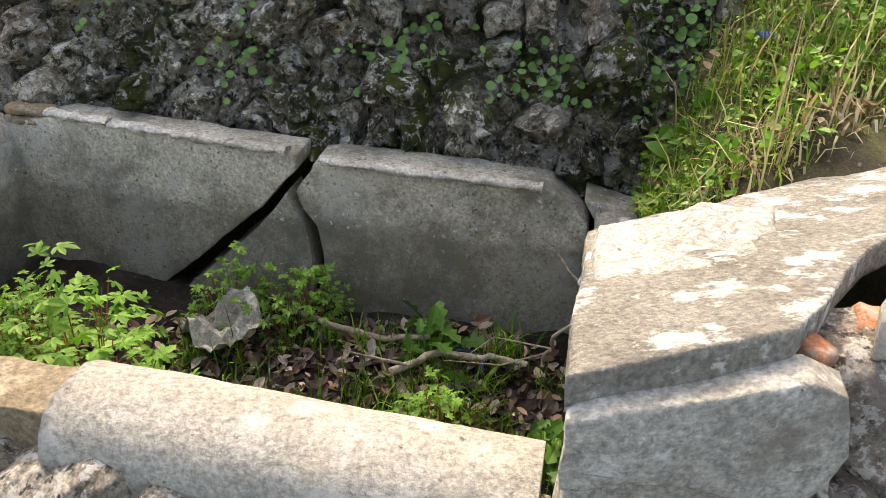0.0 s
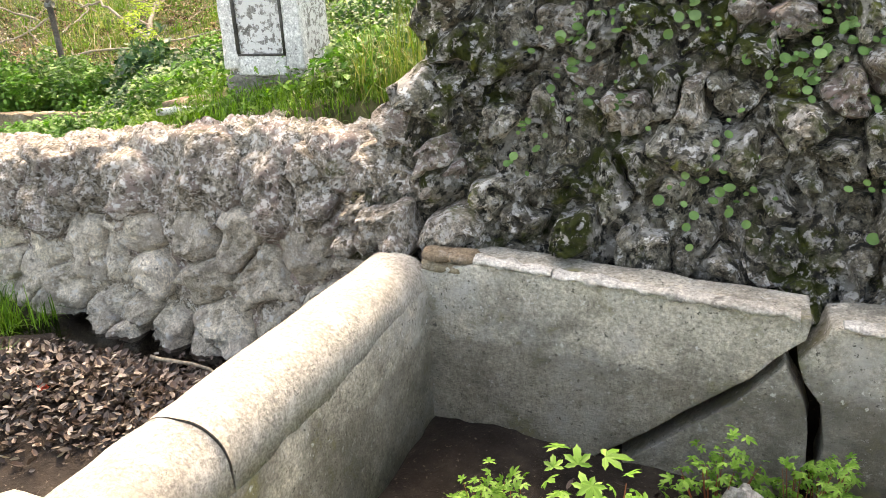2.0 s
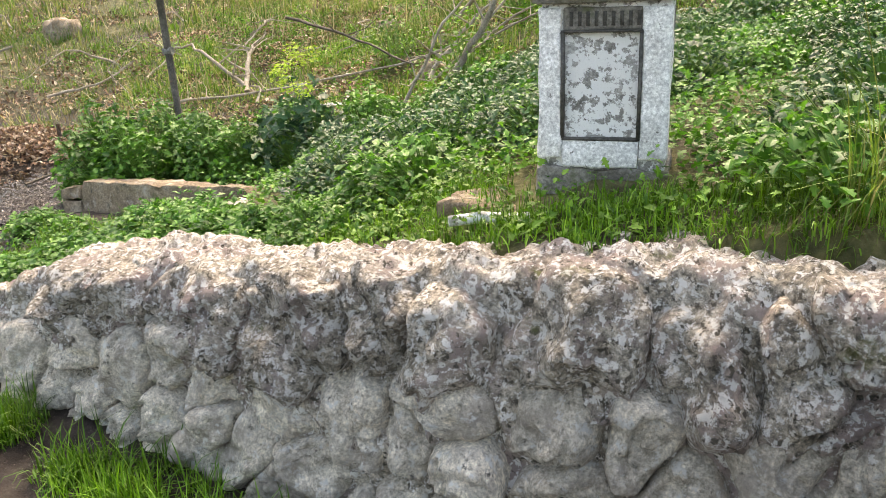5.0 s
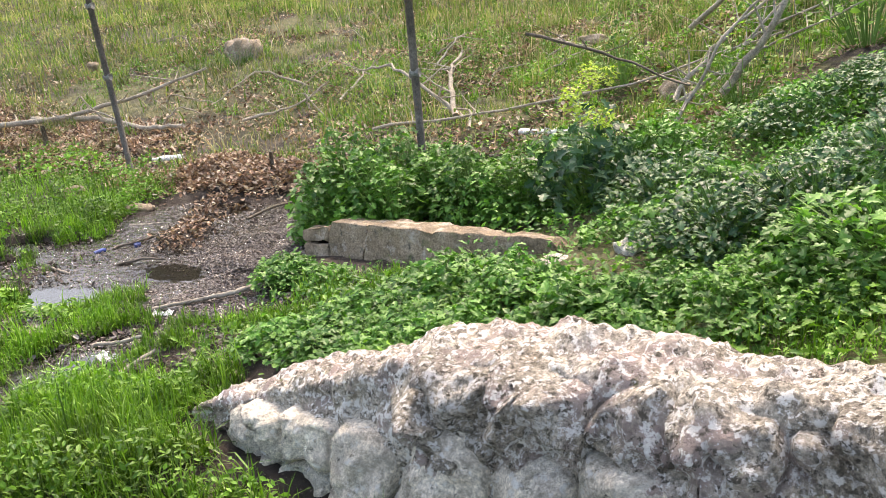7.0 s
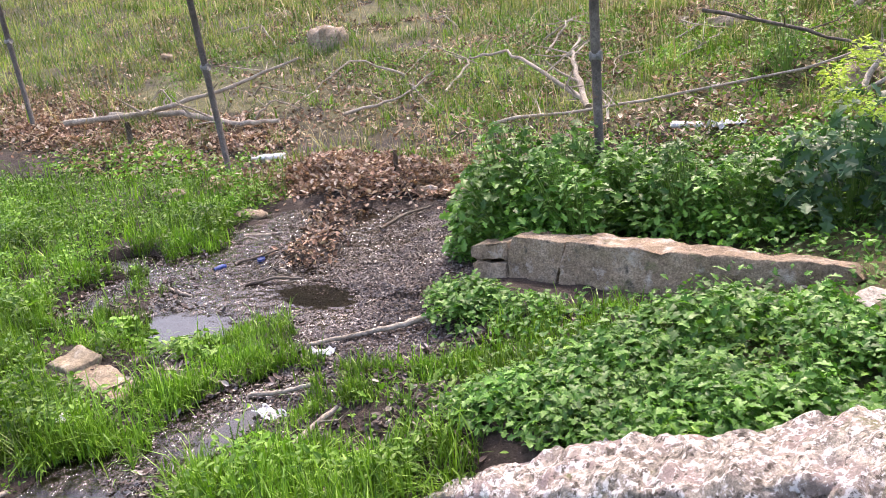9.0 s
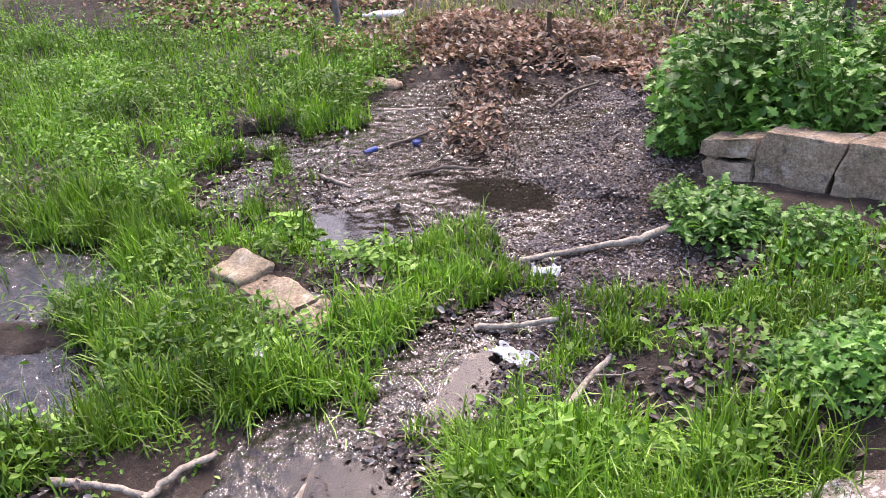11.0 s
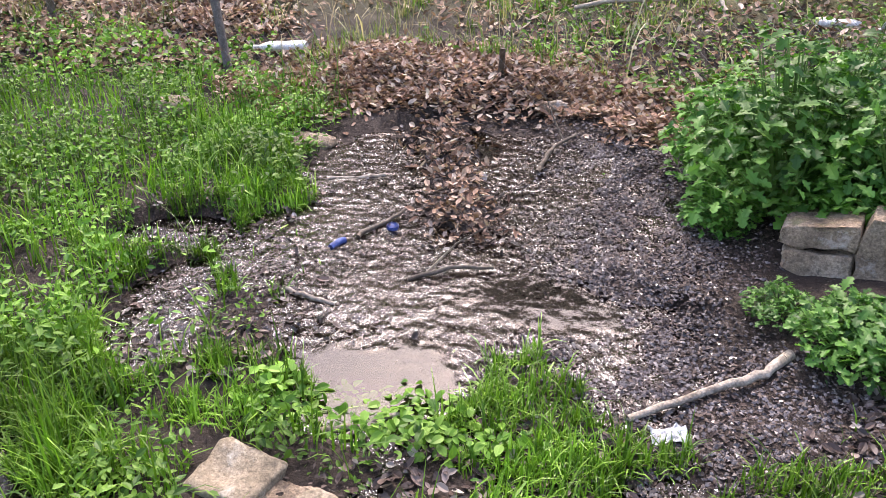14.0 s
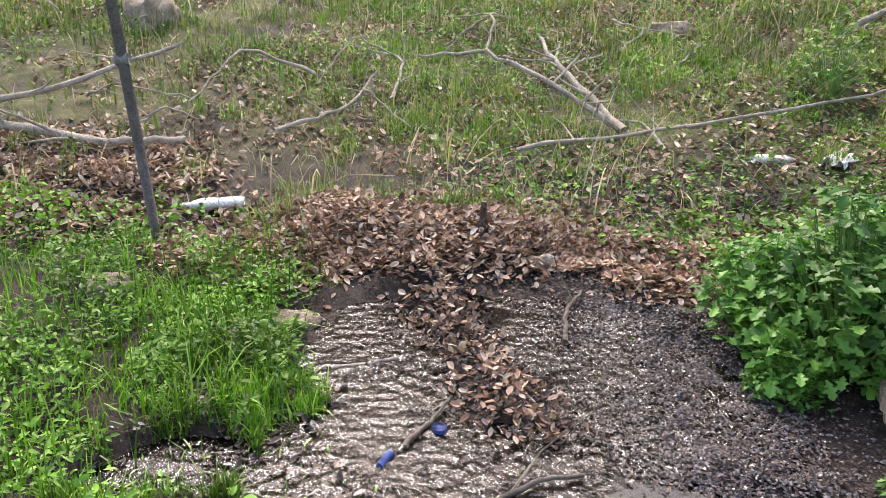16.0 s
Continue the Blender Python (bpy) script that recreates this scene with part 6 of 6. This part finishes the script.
branch("dead_branch", "leaning grey branch by the terrace", on_land([(-3.3, 7.6, 0.1), (-3.0, 7.5, 0.5), (-2.7, 7.7, 1.0)]), 0.03, 0.012, M["bark"], 9, 8)
branch("dead_branch", "thin dark branch hanging over the herbs", on_land([(-4.6, 7.5, 0.85), (-4.0, 7.2, 0.6), (-3.5, 7.0, 0.3)]), 0.012, 0.006, M["bark_dark"], 5, 9)
br = np.random.default_rng(77)
for k in range(13):
    x0, y0, a, L = br.uniform(-3.9, -0.8), br.uniform(7.0, 9.6), br.uniform(-0.5, 0.9), br.uniform(0.7, 1.5)
    h = br.uniform(0.25, 0.9)
    dx, dy = math.cos(a) * L, math.sin(a) * L * 0.5
    branch("dead_branch", "grey leafless branch of the hillside brushwood", on_land([(x0, y0, 0.0), (x0 + dx * 0.4, y0 + dy * 0.4, h * 0.6), (x0 + dx, y0 + dy, h)]), br.uniform(0.012, 0.024), 0.005, M["bark"] if k % 3 else M["bark_dark"], 7, 100 + k)
for k in range(16):
    x0, y0, a, L = br.uniform(-10.5, -4.0), br.uniform(8.2, 11.5), br.uniform(0, 6.3), br.uniform(0.4, 1.1)
    branch("dead_branch", "thin bent dead branch lying on the slope", on_land([(x0, y0, 0.02), (x0 + math.cos(a) * L * 0.5, y0 + math.sin(a) * L * 0.5, br.uniform(0.05, 0.25)), (x0 + math.cos(a + 0.5) * L, y0 + math.sin(a + 0.5) * L, 0.06)]), br.uniform(0.007, 0.014), 0.004, M["bark"], 3, 130 + k)
shrub = make_plant(LEAF_OVAL, 260, 0.55, 0.30, 0.045, 150, M["leaf_fresh"], M["stem"], 0.6, "bright green young shrub on the slope", "shrub")
plant_out(shrub, [(-3.2, 7.6, 1.0), (-2.4, 8.2, 1.3), (-1.3, 7.6, 1.2), (-4.1, 8.9, 0.9), (-2.9, 9.4, 1.2), (-0.4, 6.8, 1.3), (-1.6, 9.0, 1.4)], "young shrubs", rng)
branch("stick", "pale bent stick lying on the mud", on_land([(-5.95, 4.93, 0.0), (-5.75, 5.05, 0.01), (-5.6, 5.13, 0.015), (-5.53, 5.21, 0.01)], 0.008), 0.009, 0.015, M["bark"], 0, 10, "stick", 0.007)
branch("stick", "short pale stick in the wet grass", on_land([(-5.62, 4.15, 0.0), (-5.60, 4.28, 0.01), (-5.55, 4.42, 0.02)], 0.012), 0.012, 0.008, M["bark"], 1, 11, "stick", 0.004)
branch("stick", "dark stick lying in the pool", on_land([(-6.27, 6.35, 0.02), (-6.22, 6.6, 0.03), (-6.12, 6.78, 0.02)], 0.010), 0.010, 0.007, M["bark_dark"], 1, 12, "stick", 0.006)
branch("stick", "short brown stick floating in the pool", on_land([(-7.10, 6.22, 0.01), (-6.98, 6.25, 0.012), (-6.87, 6.28, 0.01)], 0.008), 0.009, 0.008, M["bark"], 0, 13, "stick", 0.002)
branch("stick", "dark twig in the shallow water", on_land([(-6.85, 5.75, 0.01), (-6.76, 5.88, 0.02), (-6.70, 6.0, 0.02)], 0.01), 0.009, 0.006, M["bark_dark"], 0, 14, "stick", 0.005)
branch("stick", "dark forked twig in the water", on_land([(-6.62, 5.50, 0.01), (-6.48, 5.57, 0.02), (-6.36, 5.60, 0.02)], 0.01), 0.009, 0.006, M["bark_dark"], 1, 15, "stick", 0.005)
branch("root", "pale bare root along the trough's back wall", [tuple(tr(0.98, 0.13, 0.17)), tuple(tr(1.12, 0.20, 0.18)), tuple(tr(1.28, 0.20, 0.155)), tuple(tr(1.42, 0.19, 0.17))], 0.010, 0.009, M["bark"], 0, 16, "root", 0.006)
branch("root", "pale forked root in the trough", [tuple(tr(1.34, 0.34, 0.15)), tuple(tr(1.46, 0.27, 0.18)), tuple(tr(1.60, 0.24, 0.17)), tuple(tr(1.70, 0.24, 0.165))], 0.011, 0.008, M["bark"], 1, 17, "root", 0.006)
branch("twig", "thin dry twig reaching out of the trough corner", [tuple(tr(1.74, 0.22, 0.15)), tuple(tr(1.76, 0.3, 0.30)), tuple(tr(1.86, 0.32, 0.42)), tuple(tr(1.74, 0.30, 0.55))], 0.006, 0.003, M["bark"], 2, 18, "twig", 0.008)
branch("stick", "thin stick on the sodden leaves", on_land([(-2.35, 2.62, 0.02), (-2.15, 2.62, 0.03), (-2.02, 2.50, 0.02)], 0.05), 0.007, 0.005, M["bark"], 0, 19, "stick", 0.006)
for k, (x, y, a, L) in enumerate(((-6.7, 3.85, 20, 0.32), (-6.85, 3.95, -30, 0.2), (-6.4, 3.72, 70, 0.2), (-6.12, 3.78, 100, 0.22), (-6.55, 3.62, 10, 0.25), (-6.9, 5.35, -15, 0.18), (-6.6, 4.82, 30, 0.2), (-5.85, 4.55, 15, 0.25))):
    c, s = math.cos(math.radians(a)) * L / 2, math.sin(math.radians(a)) * L / 2
    branch("stick", "brown stick lying in the wet grass", on_land([(x - c, y - s, 0), (x, y, 0.01), (x + c, y + s, 0.005)], 0.014), 0.010, 0.007, M["bark"], 0, 30 + k, "stick", 0.006)

# broken edging stones sunk in the grass
KERB = [(0.0, 0.16, 0.15, 0.065, "brown_stone"), (0.168, 0.27, 0.12, 0.045, "slab_brown"), (0.278, 0.43, 0.15, 0.052, "brown_stone"), (0.445, 0.55, 0.14, 0.042, "slab_brown")]
for k, (a0, a1, w, h, mat) in enumerate(KERB):
    t, q = Vector((0.93, -0.367)), Vector((0.367, 0.93))
    o = Vector((-6.90, 4.60))

    def kerb_place(a, b, d, t=t, q=q, o=o, k=k):
        p = o + t * a + q * b
        return Vector((p.x, p.y, 0.0 + d + 0.12 * b + 0.02 * (k % 2) * a))

    bm = prism(jag([(a0, -w / 2), (a1, -w / 2 + 0.012), (a1 + 0.012, w / 2), (a0 - 0.008, w / 2 - 0.015)], 0.04, 0.018, 40 + k), -0.03, h, kerb_place, 0.02, 0.006, 0.014, 170 + k)
    tagged(new("kerb_stone", bm_mesh("kerb_stone", bm, M[mat])), "broken piece of pale edging stone sunk in the grass", "stone", "edging stones")
for k, (p, s) in enumerate((((-7.27, 6.55, 0.08), (0.20, 0.13, 0.10)), ((-8.0, 6.75, 0.1), (0.16, 0.12, 0.1)), ((-8.93, 10.95, 0.68), (0.42, 0.35, 0.34)), ((-10.97, 10.64, 0.5), (0.22, 0.14, 0.12)), ((-3.65, 8.44, 0.58), (0.28, 0.2, 0.2)), ((-4.59, 10.7, 0.85), (0.4, 0.25, 0.15)), ((-6.25, 7.05, 0.1), (0.14, 0.1, 0.07)))):
    z = land1(p[0], p[1]) + s[2] * 0.12
    put("field_stone", blob("field_stone", s, M["slab_brown"], 190 + k, 0.16, 4, 0.3), label="half-buried weathered field stone", category="stone", group="field stones", at=pose(p[0], p[1], z, 5 * k, 4, 31 * k))


def bottle(x, y, rz, label, squash=0.7):
    root = new("plastic_bottle")
    tagged(root, label, "bottle")
    prof = [(0.0, 0.030), (0.02, 0.040), (0.10, 0.040), (0.13, 0.036), (0.16, 0.040), (0.21, 0.040), (0.25, 0.028), (0.275, 0.014), (0.29, 0.014)]
    put("bottle_body", tube("bottle_body", [(d, 0, 0.0) for d, _ in prof], [r for _, r in prof], M["litter_white"], 14, 0.002), root)
    put("bottle_cap", tube("bottle_cap", [(0.288, 0, 0), (0.31, 0, 0)], 0.016, M["litter_white"], 12), root)
    root.matrix_basis = pose(x, y, land1(x, y) + 0.035, 0, 4, rz) @ Matrix.Diagonal((1, 1, squash, 1))


bottle(-7.62, 7.62, 180, "empty whitish plastic bottle lying among dead leaves")
bottle(-4.85, 8.2, 10, "dirty white plastic bottle lying on the slope")


def cap(x, y, material, label, r=0.016, tilt=10):
    z = max(land1(x, y), float(water_level(y))) + 0.006
    ob = put("bottle_cap", tube("bottle_cap", [(0, 0, -0.006), (0, 0, -0.004), (0, 0, 0.005), (0, 0, 0.007)], [r, r, r, r * 0.9], material, 18), label=label, category="bottle cap", group="bottle caps")
    ob.matrix_basis = pose(x, y, z, tilt, 0, 20)


cap(-6.745, 5.84, M["blue"], "blue plastic bottle cap lying in the pool", 0.022)
cap(-6.62, 3.84, M["green_plastic"], "bright green plastic bottle cap on the mud", 0.016)
put("lighter", tube("lighter", [(-6.92, 5.66, 0.035), (-6.90, 5.70, 0.04), (-6.89, 5.72, 0.035)], 0.012, M["blue"], 10), label="small blue plastic cylinder lying in the pool", category="litter")


def crumple(name, at, size, material, label, seed, category="litter"):
    r = np.random.default_rng(seed)
    n = 12
    u, v = np.meshgrid(np.linspace(-0.5, 0.5, n), np.linspace(-0.5, 0.5, n), indexing="ij")
    h = 0.5 * fbm(u * 4, v * 4, seed, 3, seed)
    P = np.stack([u * size[0] + 0.06 * size[0] * vnoise(u * 7, v * 7, 2, seed), v * size[1] + 0.06 * size[1] * vnoise(u * 7, v * 7, 5, seed), np.abs(h) * size[2]], -1)
    ob = put(name, mesh_np(name, P, grid_faces(n, n), material, flat=True), label=label, category=category)
    ob.matrix_basis = pose(*at, 0, 0, float(r.uniform(0, 360)))
    m = ob.modifiers.new("thickness", "SOLIDIFY")
    m.thickness = 0.002
    return ob


crumple("plastic_rag", (-0.58, 1.90, 0.17), (0.20, 0.16, 0.16), M["rag"], "torn grey plastic film snagged in the trough weeds", 3)
crumple("wet_paper", (-5.82, 4.42, 0.025), (0.13, 0.055, 0.03), M["litter_white"], "white wet paper scrap lying in a puddle", 4)
crumple("wet_paper", (-6.46, 4.15, 0.08), (0.05, 0.035, 0.03), M["litter_white"], "white crumpled scrap in the grass", 5)
crumple("wet_paper", (-5.86, 4.88, 0.03), (0.09, 0.05, 0.04), M["litter_white"], "pale crumpled scrap by the stick", 6)
crumple("plastic_rag", (-4.45, 8.0, land1(-4.45, 8.0) + 0.02), (0.30, 0.14, 0.1), M["litter_white"], "dirty white plastic scrap on the slope", 7)
crumple("plastic_rag", (0.74, 1.86, land1(0.74, 1.86) + 0.05), (0.035, 0.025, 0.025), M["blue"], "small blue plastic scrap in the weeds", 8)
crumple("plastic_rag", (-2.62, 2.42, land1(-2.62, 2.42) + 0.03), (0.05, 0.03, 0.02), M["red"], "small red plastic scrap on the leaves", 9)
straw = tube("drinking_straw", [(0.06, 1.84, 0.165), (0.11, 1.83, 0.17), (0.13, 1.79, 0.165), (0.135, 1.76, 0.16)], 0.004, M["blue"], 7)
put("drinking_straw", straw, label="bent bluish drinking straw in the trough", category="litter")
